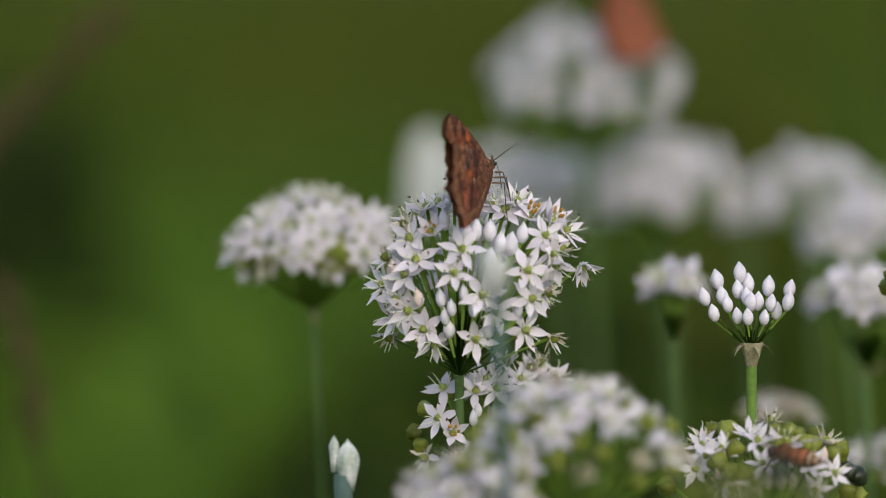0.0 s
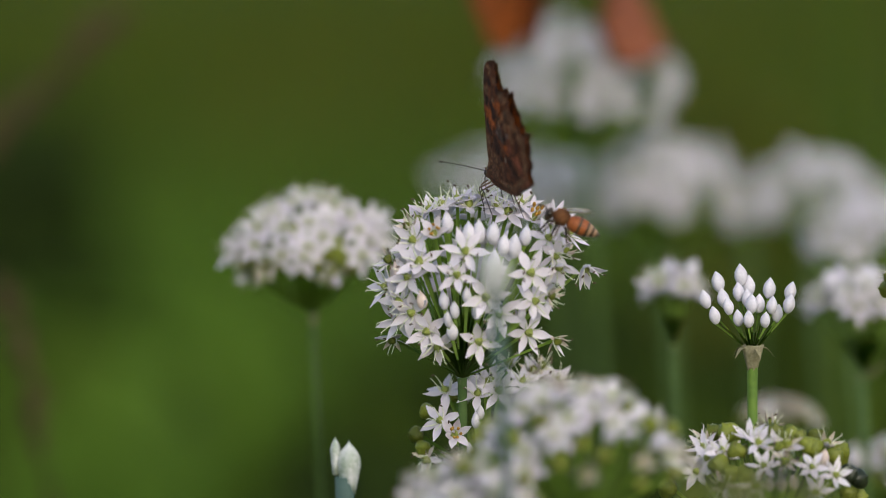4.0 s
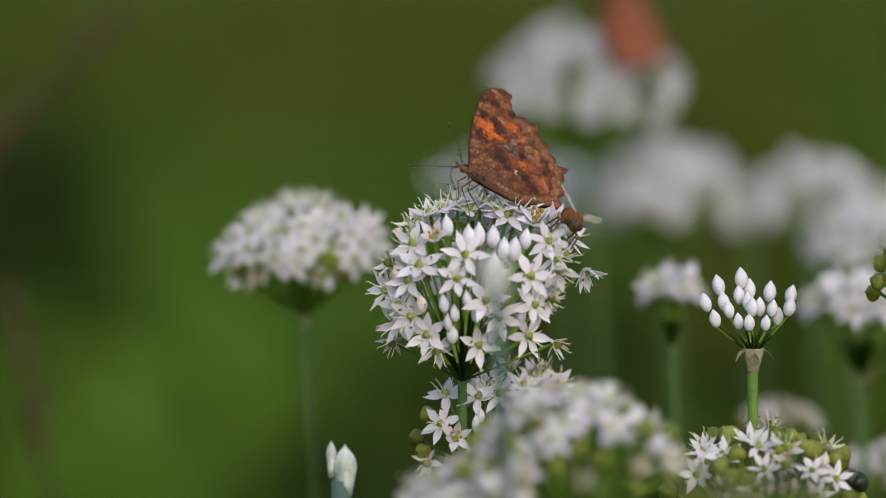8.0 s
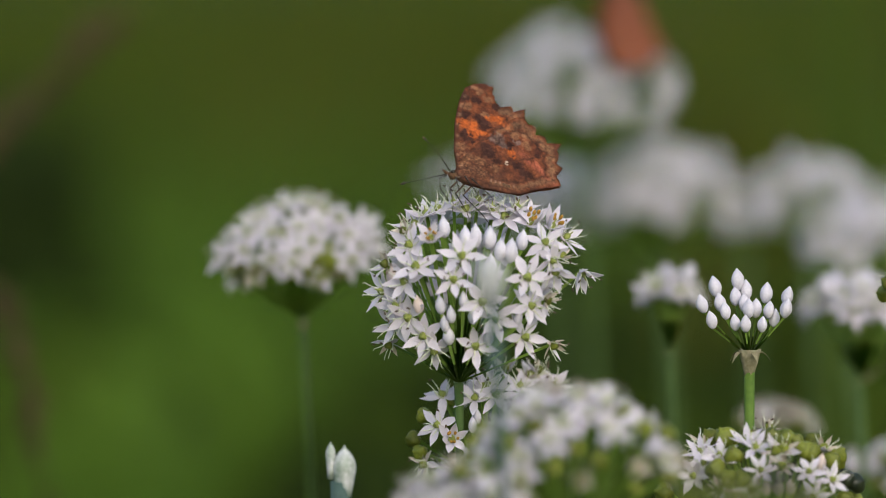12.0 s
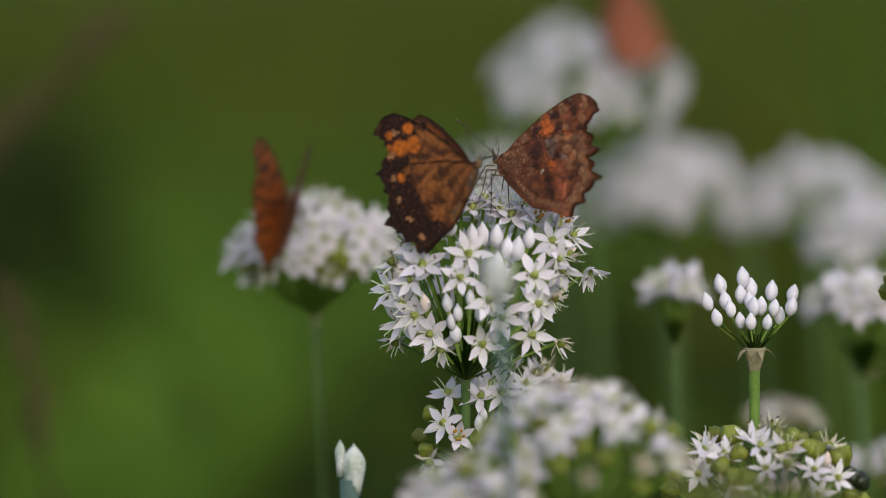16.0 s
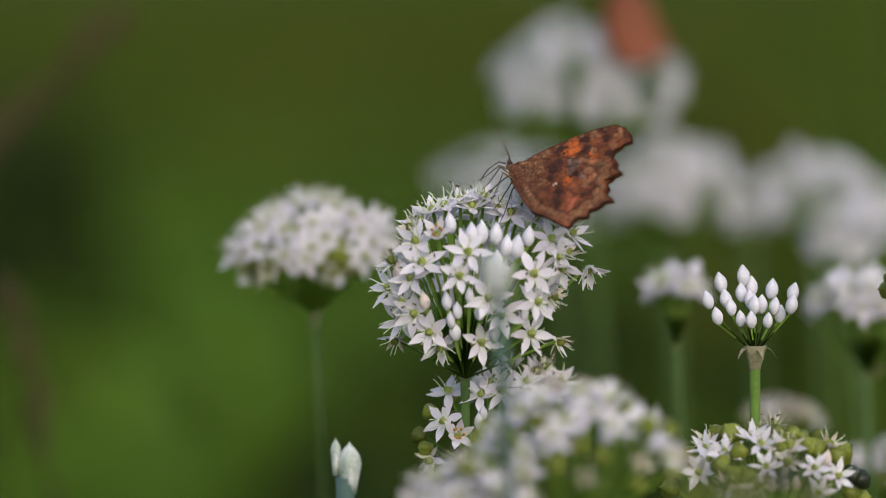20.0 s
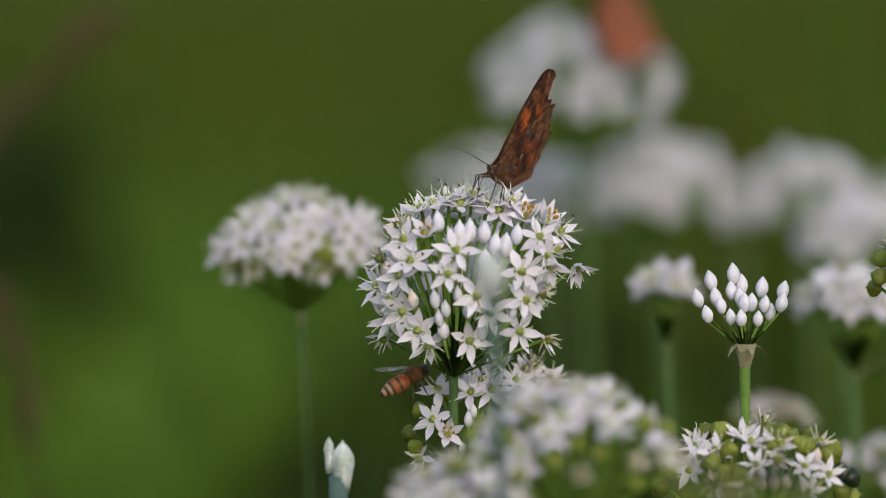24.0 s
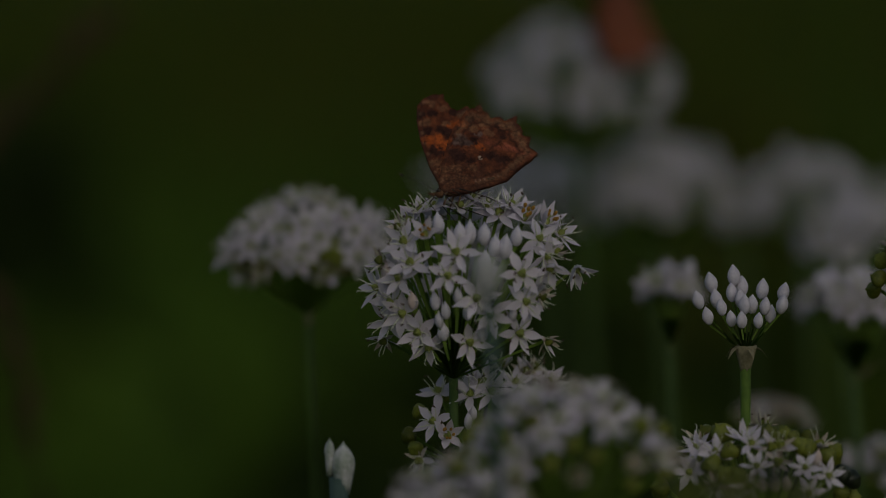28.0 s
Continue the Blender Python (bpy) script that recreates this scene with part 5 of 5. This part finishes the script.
BEE_ONE = [
    (0, 0.0788, 1.1587, 0.4109, 0, -10, 150),
    (1.6, 0.0770, 1.1588, 0.4123, 0, -25, 150),
    (1.8, 0.0866, 1.1848, 0.4250, 0, -25, 60),
    (2, 0.1012, 1.1959, 0.4402, 0, -10, 120),
    (2.1, 0.0924, 1.1957, 0.4381, 0, -25, 170),
    (2.2, 0.0878, 1.1961, 0.4436, 0, -25, 178),
    (2.4, 0.0796, 1.1969, 0.4544, 0, -8, 183),
    (2.5, 0.0642, 1.1978, 0.4674, 0, -8, 180),
    (2.6, 0.0449, 1.1985, 0.4760, 0, 0, 180),
    (2.7, 0.0274, 1.1862, 0.4709, 0, 20, 190),
    (2.9, 0.0276, 1.1716, 0.4658, 0, -15, 195),
    (3, 0.0297, 1.1714, 0.4630, 0, -35, 190),
    (3.5, 0.0287, 1.1715, 0.4638, 0, -25, 185),
    (5.5, 0.0269, 1.1808, 0.4653, 0, -25, 180),
    (6, 0.0275, 1.1808, 0.4649, 10, -20, 170),
    (6.5, 0.0296, 1.1807, 0.4639, -35, 10, -95),
    (7, 0.0296, 1.1807, 0.4641, -40, 10, -88),
    (8, 0.0307, 1.1807, 0.4641, -42, 10, -80),
    (9, 0.0307, 1.1807, 0.4639, -30, 20, -85),
    (9.5, 0.0314, 1.1807, 0.4645, 20, -40, 165),
    (10, 0.0283, 1.1807, 0.4639, 0, -40, 180),
    (10.5, 0.0277, 1.1859, 0.4661, 0, -10, 185),
    (10.7, 0.0475, 1.2383, 0.4727, 0, 0, 120),
    (10.9, 0.1368, 1.3006, 0.5042, 0, 0, 100),
    (28, 0.1764, 1.4005, 0.5010, 0, 0, 100),
]
BEE_TWO = [
    (0, -0.1690, 1.4003, 0.4939, 0, 0, 0),
    (5.5, -0.1532, 1.4025, 0.5259, 0, 0, 0),
    (6, -0.0116, 1.3610, 0.5067, 0, 0, 0),
    (6.2, 0.0156, 1.3205, 0.5008, 0, 10, 0),
    (6.3, 0.0316, 1.2781, 0.4689, 0, 20, 0),
    (6.5, 0.0685, 1.2374, 0.4601, 0, 10, -10),
    (6.7, 0.0686, 1.2057, 0.4371, 0, 30, -30),
    (6.8, 0.0712, 1.2054, 0.4326, 0, -10, 200),
    (6.9, 0.0778, 1.1953, 0.4316, 0, -40, 180),
    (7, 0.0838, 1.1949, 0.4270, 0, -50, 160),
    (7.1, 0.0769, 1.2054, 0.4319, 0, -25, 180),
    (7.2, 0.0621, 1.2255, 0.4334, 0, 0, -160),
    (7.6, 0.0658, 1.2420, 0.3821, 0, 60, -90),
    (9.2, 0.0733, 1.2394, 0.3469, 0, 0, 150),
    (9.7, -0.0022, 1.2415, 0.3747, 0, 0, 160),
    (10, -0.0082, 1.1837, 0.4091, 0, 0, 180),
    (10.4, -0.0246, 1.2410, 0.3678, 0, 20, 200),
    (14, -0.0387, 1.2406, 0.3616, 0, 0, 60),
    (22.5, -0.0376, 1.2116, 0.3776, 0, 0, 20),
    (23.5, -0.0116, 1.1951, 0.4276, 0, -5, 0),
    (23.8, -0.0081, 1.1948, 0.4239, 0, -20, 10),
    (24.1, -0.0037, 1.2000, 0.4261, 0, -30, 20),
    (24.4, 0.0032, 1.2340, 0.4113, 0, -10, 20),
    (24.7, 0.0270, 1.2437, 0.4074, 0, 0, 20),
    (25, 0.0614, 1.2507, 0.4366, 0, -20, 120),
    (25.3, 0.0984, 1.3430, 0.3966, 0, 0, -20),
    (26, 0.1773, 1.3911, 0.3696, 0, 0, -20),
    (28, 0.1920, 1.3912, 0.3701, 0, 0, -20),
]
BEE_THREE = [
    (0, -0.1859, 1.2982, 0.4683, 0, 0, 0),
    (24.7, -0.0676, 1.3045, 0.5555, 0, 0, 0),
    (25, -0.0306, 1.3322, 0.5230, 0, 40, 0),
    (25.2, -0.0289, 1.3282, 0.4668, 0, 40, 0),
    (25.4, -0.0381, 1.2779, 0.4640, 0, 20, -120),
    (25.7, -0.0300, 1.1871, 0.4561, 0, 0, 0),
    (25.9, -0.0168, 1.2090, 0.4562, 0, -10, 0),
    (26, -0.0142, 1.2140, 0.4542, 0, -15, 5),
    (26.2, -0.0138, 1.2120, 0.4560, 0, -20, 10),
    (26.5, -0.0176, 1.1922, 0.4566, 0, -20, 20),
    (26.7, -0.0158, 1.1773, 0.4594, 0, 10, 170),
    (26.8, -0.0154, 1.1777, 0.4653, 0, -10, 160),
    (27, -0.0163, 1.1886, 0.4775, 0, -10, 170),
    (27.1, -0.0236, 1.1987, 0.4786, 0, 0, 175),
    (27.2, -0.0466, 1.1976, 0.4618, 0, 30, 175),
    (27.5, -0.0879, 1.1954, 0.4282, 0, 20, 180),
    (28, -0.1554, 1.3015, 0.5125, 0, 0, 180),
]
VISITOR = [
    (0, -0.0304, 1.5062, 0.5741, 0, 0, 0),
    (2.3, -0.0296, 1.4738, 0.5410, 0, -10, -20),
    (2.5, -0.0099, 1.4621, 0.5180, 0, -60, 60),
    (2.8, 0.0160, 1.4518, 0.5143, 0, -70, 75),
    (3, 0.0188, 1.4518, 0.5136, 0, -75, 75),
    (3.5, 0.0212, 1.4519, 0.5163, 0, -75, 75),
    (4.5, 0.0255, 1.4520, 0.5172, 0, -75, 75),
    (5.5, 0.0306, 1.4521, 0.5190, 0, -70, 75),
    (5.8, 0.0521, 1.4544, 0.5513, 0, -20, 0),
    (6.5, 0.0889, 1.4528, 0.5285, 0, 0, 20),
    (6.8, 0.1091, 1.4512, 0.5065, 0, -70, 80),
    (6.9, 0.1228, 1.4501, 0.4917, 0, -60, 60),
    (7, 0.1342, 1.4498, 0.4869, -20, 10, 40),
    (7.2, 0.1344, 1.4496, 0.4840, 20, 0, 50),
    (7.5, 0.1557, 1.2986, 0.4757, 0, 0, 20),
    (9, 0.1633, 1.3042, 0.5561, 0, 0, 20),
    (10.2, 0.0758, 1.3043, 0.5561, 0, 0, 0),
    (10.5, 0.1131, 1.4018, 0.5186, 0, -70, 80),
    (10.6, 0.1224, 1.4017, 0.5171, 0, -60, 60),
    (10.9, 0.1484, 1.3042, 0.5563, 0, 0, 20),
    (12.5, 0.0160, 1.2077, 0.6089, 0, 0, 0),
    (15.3, -0.0930, 1.1538, 0.5547, 0, 0, -30),
    (15.5, -0.0573, 1.1508, 0.5110, 60, -40, 0),
    (15.6, -0.0274, 1.1605, 0.5069, 60, -65, 15),
    (15.7, -0.0068, 1.1838, 0.4817, -20, 0, 10),
]
VISITOR_LANDED = [
    (15.8, 0.00383, 1.16685, 0.47487, -9.4, -64.4, -45.6),
    (15.9, 0.00644, 1.16703, 0.47748, -9.4, -64.4, -10.6),
    (16, 0.00578, 1.16708, 0.47813, -9.4, -64.4, -35.6),
    (16.1, 0.00513, 1.16708, 0.47813, -9.4, -64.4, -43.6),
]
VISITOR_LEAVES = [
    (16.2, 0.0128, 1.1703, 0.5032, 72, -40, 5),
    (16.3, 0.0187, 1.1730, 0.5416, 60, -50, 10),
    (17, 0.0561, 1.2058, 0.5820, 0, 0, 40),
    (28, 0.0709, 1.2067, 0.5947, 0, 0, 40),
]
CHASER = [
    (0, -0.1569, 1.3003, 0.4972, 0, 0, 0),
    (15.5, -0.1431, 1.2997, 0.4913, 0, 0, 0),
    (15.8, -0.0787, 1.2892, 0.4844, 20, -20, 10),
    (15.9, -0.0540, 1.2834, 0.4718, 30, -40, 40),
    (16, -0.0386, 1.2678, 0.4640, 10, -50, 75),
    (16.1, -0.0244, 1.2479, 0.4666, 0, -40, 60),
    (16.2, -0.0188, 1.2274, 0.4602, -10, -60, 80),
    (16.3, -0.0176, 1.2379, 0.4665, -30, -20, 40),
    (16.4, -0.0158, 1.2592, 0.4842, 20, -40, 60),
    (16.6, -0.0095, 1.3028, 0.5346, 0, -30, 40),
    (18, 0.0200, 1.4079, 0.6049, 0, 0, 40),
    (28, 0.0358, 1.4090, 0.6194, 0, 0, 40),
]
PALE = [
    (0, -0.0107, 1.5969, 0.4389, 0, -8, 182),
    (0.1, -0.0148, 1.6171, 0.4416, 0, -12, 185),
    (0.3, -0.0433, 1.7489, 0.4628, 20, -20, 200),
    (0.6, -0.1232, 1.9011, 0.4879, 0, -20, 190),
    (1.2, -0.3877, 2.2058, 0.5413, 0, -20, 190),
    (28, -0.4102, 2.2079, 0.5669, 0, -20, 190),
]
SWAYS = [
    (head_plant, [(0, -4.1), (0.5, -0.5), (1, -2.5), (1.5, -0.5), (2, -0.5), (2.5, 0.6), (3, -2.5), (3.5, 0.5), (4, 1.0), (4.5, 1.6), (5, 2.1), (5.5, 2.6), (6, 3.2), (6.5, 2.6), (7, 2.1), (7.5, -2.5), (8, 0.0), (8.5, -2.6), (9, -1.5), (9.5, 4.7), (10, 5.2), (10.5, 0.6), (11, -0.9), (11.5, -3.5), (12, 0.1), (12.5, -1.0), (13, -1.1), (13.5, -1.2), (14, -1.3), (14.5, -1.5), (15, 0.1), (15.5, -0.4), (16, 3.6), (16.5, 5.2), (17, 1.6), (17.5, 2.1), (18, -1.5), (18.5, 0.5), (19, 3.6), (19.5, -0.5), (20, 1.5), (20.5, -1.0), (21, -3.5), (21.5, -1.5), (22, -1.5), (22.5, -1.5), (23, -1.5), (23.5, -1.5), (24, -2.5), (24.5, -6.6), (25, -9.7), (25.5, -9.7), (26, -12.8), (26.5, -12.3), (27, -10.8), (27.5, -15.3), (28, -3.5)]),
    (left_plant, [(0, 24.5), (0.5, 10.3), (1, 11.1), (1.5, 7.6), (2, 9.4), (2.5, 10.8), (3, 12.5), (3.5, 21.3), (4, 18.8), (4.5, 16.4), (5, 13.9), (5.5, 11.5), (6, 13.7), (6.5, 19.3), (7, 10.1), (7.5, -2.2), (8, 0.0), (8.5, 5.6), (9, 16.9), (9.5, 17.3), (10, 17.2), (10.5, 12.3), (11, 10.6), (11.5, -8.9), (12, 1.6), (12.5, 17.1), (13, 13.5), (13.5, 9.8), (14, 6.1), (14.5, 2.4), (15, 15.0), (15.5, 15.2), (16, 19.8), (16.5, 24.0), (17, 18.6), (17.5, 18.6), (18, 11.7), (18.5, 5.5), (19, 8.4), (19.5, 23.0), (20, 18.6), (20.5, 28.1), (21, 14.4), (21.5, 9.5), (22, 9.1), (22.5, 8.8), (23, 8.4), (23.5, 8.1), (24, 8.2), (24.5, 17.9), (25, 12.3), (25.5, 9.7), (26, 8.7), (26.5, 32.4), (27, 35.8), (27.5, 34.9), (28, 25.6)]),
    (spike_plant, [(0, 9.5), (0.5, 6.9), (1, 13.5), (1.5, 8.9), (2, 13.8), (2.5, 11.9), (3, 9.6), (3.5, 11.8), (4, 10.5), (4.5, 9.2), (5, 7.9), (5.5, 6.7), (6, 6.1), (6.5, 6.7), (7, 8.0), (7.5, 7.8), (8, 0.0), (8.5, 7.1), (9, 9.1), (9.5, 6.8), (10, 6.7), (10.5, 12.7), (11, 11.7), (11.5, 4.8), (12, 6.7), (12.5, 14.5), (13, 14.0), (13.5, 13.6), (14, 13.1), (14.5, 12.7), (15, 15.1), (15.5, 18.0), (16, 16.9), (16.5, 14.3), (17, 10.6), (17.5, 10.6), (18, 8.2), (18.5, 7.6), (19, 6.5), (19.5, 9.5), (20, 5.4), (20.5, -0.2), (21, -1.1), (21.5, 2.2), (22, 3.9), (22.5, 5.5), (23, 7.1), (23.5, 8.7), (24, 12.8), (24.5, 6.1), (25, 21.7), (25.5, 18.1), (26, 13.3), (26.5, -0.2), (27, -21.9), (27.5, 32.1), (28, 13.1)]),
    (fore_plant, [(0, 4.7), (0.5, 2.8), (1, 10.4), (1.5, 6.6), (2, 7.5), (2.5, 5.6), (3, 6.7), (3.5, 9.5), (4, 8.0), (4.5, 6.6), (5, 5.2), (5.5, 3.8), (6, 3.8), (6.5, 3.8), (7, 5.6), (7.5, 8.5), (8, 0.0), (8.5, 0.9), (9, 0.9), (9.5, -1.8), (10, 0.1), (10.5, -1.8), (11, -0.8), (11.5, 7.6), (12, 3.7), (12.5, 5.6), (13, 5.2), (13.5, 4.7), (14, 4.3), (14.5, 3.8), (15, 3.7), (15.5, 4.7), (16, 3.7), (16.5, 1.9), (17, 3.8), (17.5, 5.7), (18, 9.4), (18.5, 4.7), (19, 3.7), (19.5, 8.5), (20, -2.9), (20.5, 4.7), (21, 9.4), (21.5, 9.5), (22, 8.0), (22.5, 6.6), (23, 5.2), (23.5, 3.8), (24, 11.3), (24.5, 8.5), (25, 10.4), (25.5, 5.7), (26, 12.2), (26.5, 17.9), (27, 12.2), (27.5, 11.3), (28, 2.9)]),
    (front_bud, [(0, 0.9), (0.5, -1.0), (1, 6.5), (1.5, 0.9), (2, 1.8), (2.5, 1.8), (3, 2.9), (3.5, 0.0), (4, 0.0), (4.5, 0.0), (5, 0.0), (5.5, 0.0), (6, 1.8), (6.5, 0.0), (7, 1.8), (7.5, 4.7), (8, 0.0), (8.5, -2.9), (9, -4.7), (9.5, -3.8), (10, -1.9), (10.5, -1.8), (11, -2.7), (11.5, 3.8), (12, -1.9), (12.5, 0.0), (13, -0.5), (13.5, -0.9), (14, -1.4), (14.5, -1.8), (15, -1.9), (15.5, -0.9), (16, 1.9), (16.5, -1.9), (17, 0.0), (17.5, 1.9), (18, 3.7), (18.5, 0.9), (19, 1.9), (19.5, 2.7), (20, -1.0), (20.5, 2.7), (21, 5.5), (21.5, 3.8), (22, 2.8), (22.5, 1.9), (23, 0.9), (23.5, 0.0), (24, 5.6), (24.5, 2.9), (25, 4.7), (25.5, 1.9), (26, 2.7), (26.5, 4.6), (27, 6.5), (27.5, 1.8), (28, -0.9)]),
    (small_plant, [(0, 7.7), (0.5, 3.3), (1, 7.6), (1.5, 3.3), (2, 0.0), (2.5, 2.3), (3, 5.5), (3.5, 6.5), (4, 4.9), (4.5, 3.3), (5, 1.6), (5.5, 0.0), (6, 6.5), (6.5, 4.4), (7, -4.3), (7.5, 5.5), (8, 0.0), (8.5, 9.7), (9, 7.6), (9.5, -2.1), (10, 4.3), (10.5, 2.3), (11, 5.5), (11.5, 8.8), (12, 4.3), (12.5, 2.3), (13, 3.9), (13.5, 5.5), (14, 7.2), (14.5, 8.8), (15, 4.3), (15.5, 5.5), (16, 2.2), (16.5, 2.2), (17, 4.4), (17.5, 6.6), (18, -0.1), (18.5, -1.1), (19, 4.3), (19.5, 7.6), (20, 5.3), (20.5, 9.8), (21, 13.1), (21.5, 10.9), (22, 8.8), (22.5, 6.6), (23, 4.4), (23.5, 2.3), (24, 4.4), (24.5, 12.0), (25, 12.5), (25.5, 13.0), (26, 18.5), (26.5, 20.6), (27, 20.6), (27.5, 30.5), (28, 14.1)]),
    (white_plant, [(0, 20.4), (0.5, 14.1), (1, 14.0), (1.5, 3.3), (2, -2.1), (2.5, 0.0), (3, 3.3), (3.5, 10.8), (4, 9.7), (4.5, 8.6), (5, 7.6), (5.5, 6.5), (6, 12.9), (6.5, 8.7), (7, -6.5), (7.5, -1.1), (8, 0.0), (8.5, 5.3), (9, 14.0), (9.5, 4.4), (10, 6.5), (10.5, 8.7), (11, 7.7), (11.5, 15.2), (12, 8.6), (12.5, 2.2), (13, 5.5), (13.5, 8.7), (14, 12.0), (14.5, 15.2), (15, 10.8), (15.5, 9.8), (16, 2.2), (16.5, 4.3), (17, 6.5), (17.5, 6.5), (18, 10.8), (18.5, 7.5), (19, 6.5), (19.5, 14.0), (20, 11.7), (20.5, 16.2), (21, 13.0), (21.5, 15.2), (22, 11.4), (22.5, 7.6), (23, 3.8), (23.5, 0.0), (24, 4.4), (24.5, 11.9), (25, 16.2), (25.5, 15.1), (26, 20.5), (26.5, 22.6), (27, 9.6), (27.5, 17.3), (28, 7.5)]),
    (lower_plant, [(0, -3.1), (0.5, -0.9), (1, -1.0), (1.5, -1.0), (2, 0.0), (2.5, 0.1), (3, -0.9), (3.5, 0.0), (4, 0.0), (4.5, 0.1), (5, 0.1), (5.5, 0.1), (6, 2.2), (6.5, 2.2), (7, 2.2), (7.5, -0.9), (8, 0.0), (8.5, -1.0), (9, -1.0), (9.5, 2.2), (10, 2.1), (10.5, 0.1), (11, -0.9), (11.5, -2.0), (12, 0.1), (12.5, 0.1), (13, 0.1), (13.5, 0.1), (14, 0.1), (14.5, 0.1), (15, 0.1), (15.5, -0.9), (16, 2.1), (16.5, 4.3), (17, 0.1), (17.5, 2.1), (18, 0.1), (18.5, 1.2), (19, 2.1), (19.5, -1.0), (20, 1.0), (20.5, -1.0), (21, -2.0), (21.5, 0.1), (22, 0.1), (22.5, 0.1), (23, 0.1), (23.5, 0.1), (24, 0.1), (24.5, -3.1), (25, -7.1), (25.5, -8.2), (26, -9.3), (26.5, -5.2), (27, -5.2), (27.5, -8.3), (28, -0.9)]),
    (edge_plant, [(0, 32.4), (0.5, 32.4), (1, 36.5), (1.5, 34.5), (2, 35.5), (2.5, 33.5), (3, 32.5), (3.5, 29.3), (4, 30.4), (4.5, 31.4), (5, 32.4), (5.5, 33.5), (6, 39.6), (6.5, 33.5), (7, 26.8), (7.5, 25.3), (8, 0.0), (8.5, -7.4), (9, -17.4), (9.5, 5.6), (10, 4.2), (10.5, 4.9), (11, 2.6), (11.5, 12.9), (12, 32.2), (12.5, 29.0), (13, 31.4), (13.5, 33.9), (14, 36.3), (14.5, 38.7), (15, 31.4), (15.5, 26.3), (16, 25.3), (16.5, 25.3), (17, 33.5), (17.5, 37.5), (18, 45.7), (18.5, 34.5), (19, 25.3), (19.5, 28.3), (20, 24.2), (20.5, 34.5), (21, 37.5), (21.5, 39.6), (22, 33.9), (22.5, 28.3), (23, 22.6), (23.5, 16.9), (24, 19.3), (24.5, 18.6), (25, 12.9), (25.5, 9.1), (26, 9.5), (26.5, 26.5), (27, 23.0), (27.5, 31.5), (28, 17.4)]),
]


def flown(rows):
    """Rows of time, place and turn, with a row put in wherever the turn is wide."""
    out = []
    for t, x, y, z, rx, ry, rz in rows:
        m = pose(x, y, z, rx, ry, rz)
        if out:
            t0, m0 = out[-1]
            q0, q1 = m0.to_quaternion(), m.to_quaternion()
            wide = q0.rotation_difference(q1).angle
            wide = min(wide, 2 * math.pi - wide)
            k = 1 + int(wide / 1.2)
            for i in range(1, k):
                s = i / k
                out.append((t0 + (t - t0) * s, Matrix.LocRotScale(m0.translation.lerp(m.translation, s), q0.slerp(q1, s), None)))
        out.append((t, m))
    return out


def flap(wings, rows, sweep=()):
    """Turns the wings on the body's axis: the angle of each wing from upright. sweep: how far the forewings are drawn back."""
    for k, wing in enumerate(wings):
        side = -1 if k < 2 else 1
        steps = [(t, a, 0.0) for t, a in rows]
        if sweep and k % 2 == 0:
            times = sorted({t for t, _ in rows} | {t for t, _ in sweep})
            steps = [(t, np.interp(t, [r[0] for r in rows], [r[1] for r in rows]), np.interp(t, [r[0] for r in sweep], [r[1] for r in sweep])) for t in times]
        walk(wing, [(t, pose(0, 0, 0, side * a, 0, 0) @ pose(0, 0, 0, 0, -back, 0)) for t, a, back in steps])


def motions():
    for thing, rows in SWAYS:
        foot = thing.location.copy()
        tall = 0.42
        walk(thing, [(t, Matrix.Translation(foot) @ Matrix.Rotation(d * 0.0001 / tall, 4, "Y")) for t, d in rows])
    walk(feeding, flown(FEEDING))
    flap(feeding_wings, [(0, 0.3), (5.3, 0.3), (5.5, 16), (5.7, 16), (5.9, 0.5), (10.55, 0.5), (10.7, 62), (10.85, 0.5), (28, 0.3)], FEEDING_SWEEP)
    walk(bee_one, flown(BEE_ONE))
    walk(bee_two, flown(BEE_TWO))
    walk(bee_three, flown(BEE_THREE))
    walk(visitor, flown(VISITOR + VISITOR_LANDED + VISITOR_LEAVES))
    flap(visitor_wings, [(0, 20), (2.5, 30), (2.7, 40), (2.9, 30), (5.3, 30), (5.5, 30), (6.6, 50), (6.8, 42), (7.0, 60), (7.2, 30), (10.5, 32), (15.4, 30), (15.5, 50), (15.6, 48), (15.7, 55), (15.8, 18), (15.9, 12), (16.0, 10), (16.1, 14), (16.2, 60), (16.3, 20), (28, 20)])
    walk(chaser, flown(CHASER))
    flap(chaser_wings, [(0, 20), (15.8, 40), (15.9, 40), (16.0, 14), (16.1, 14), (16.2, 16), (16.3, 25), (16.4, 60), (16.6, 20), (28, 20)])
    walk(pale_one, flown(PALE))
    flap(pale_wings, [(0, 6), (0.1, 12), (0.2, 50), (0.4, 20), (28, 20)])
    still = Matrix.Translation((0.0640, 1.492, 0.4968)) @ pose(0, 0, 0, -20, -22, 58)
    walk(resting, [(0, still), (28, still)])
    flap(resting_wings, [(0, 3), (28, 3)])


motions()
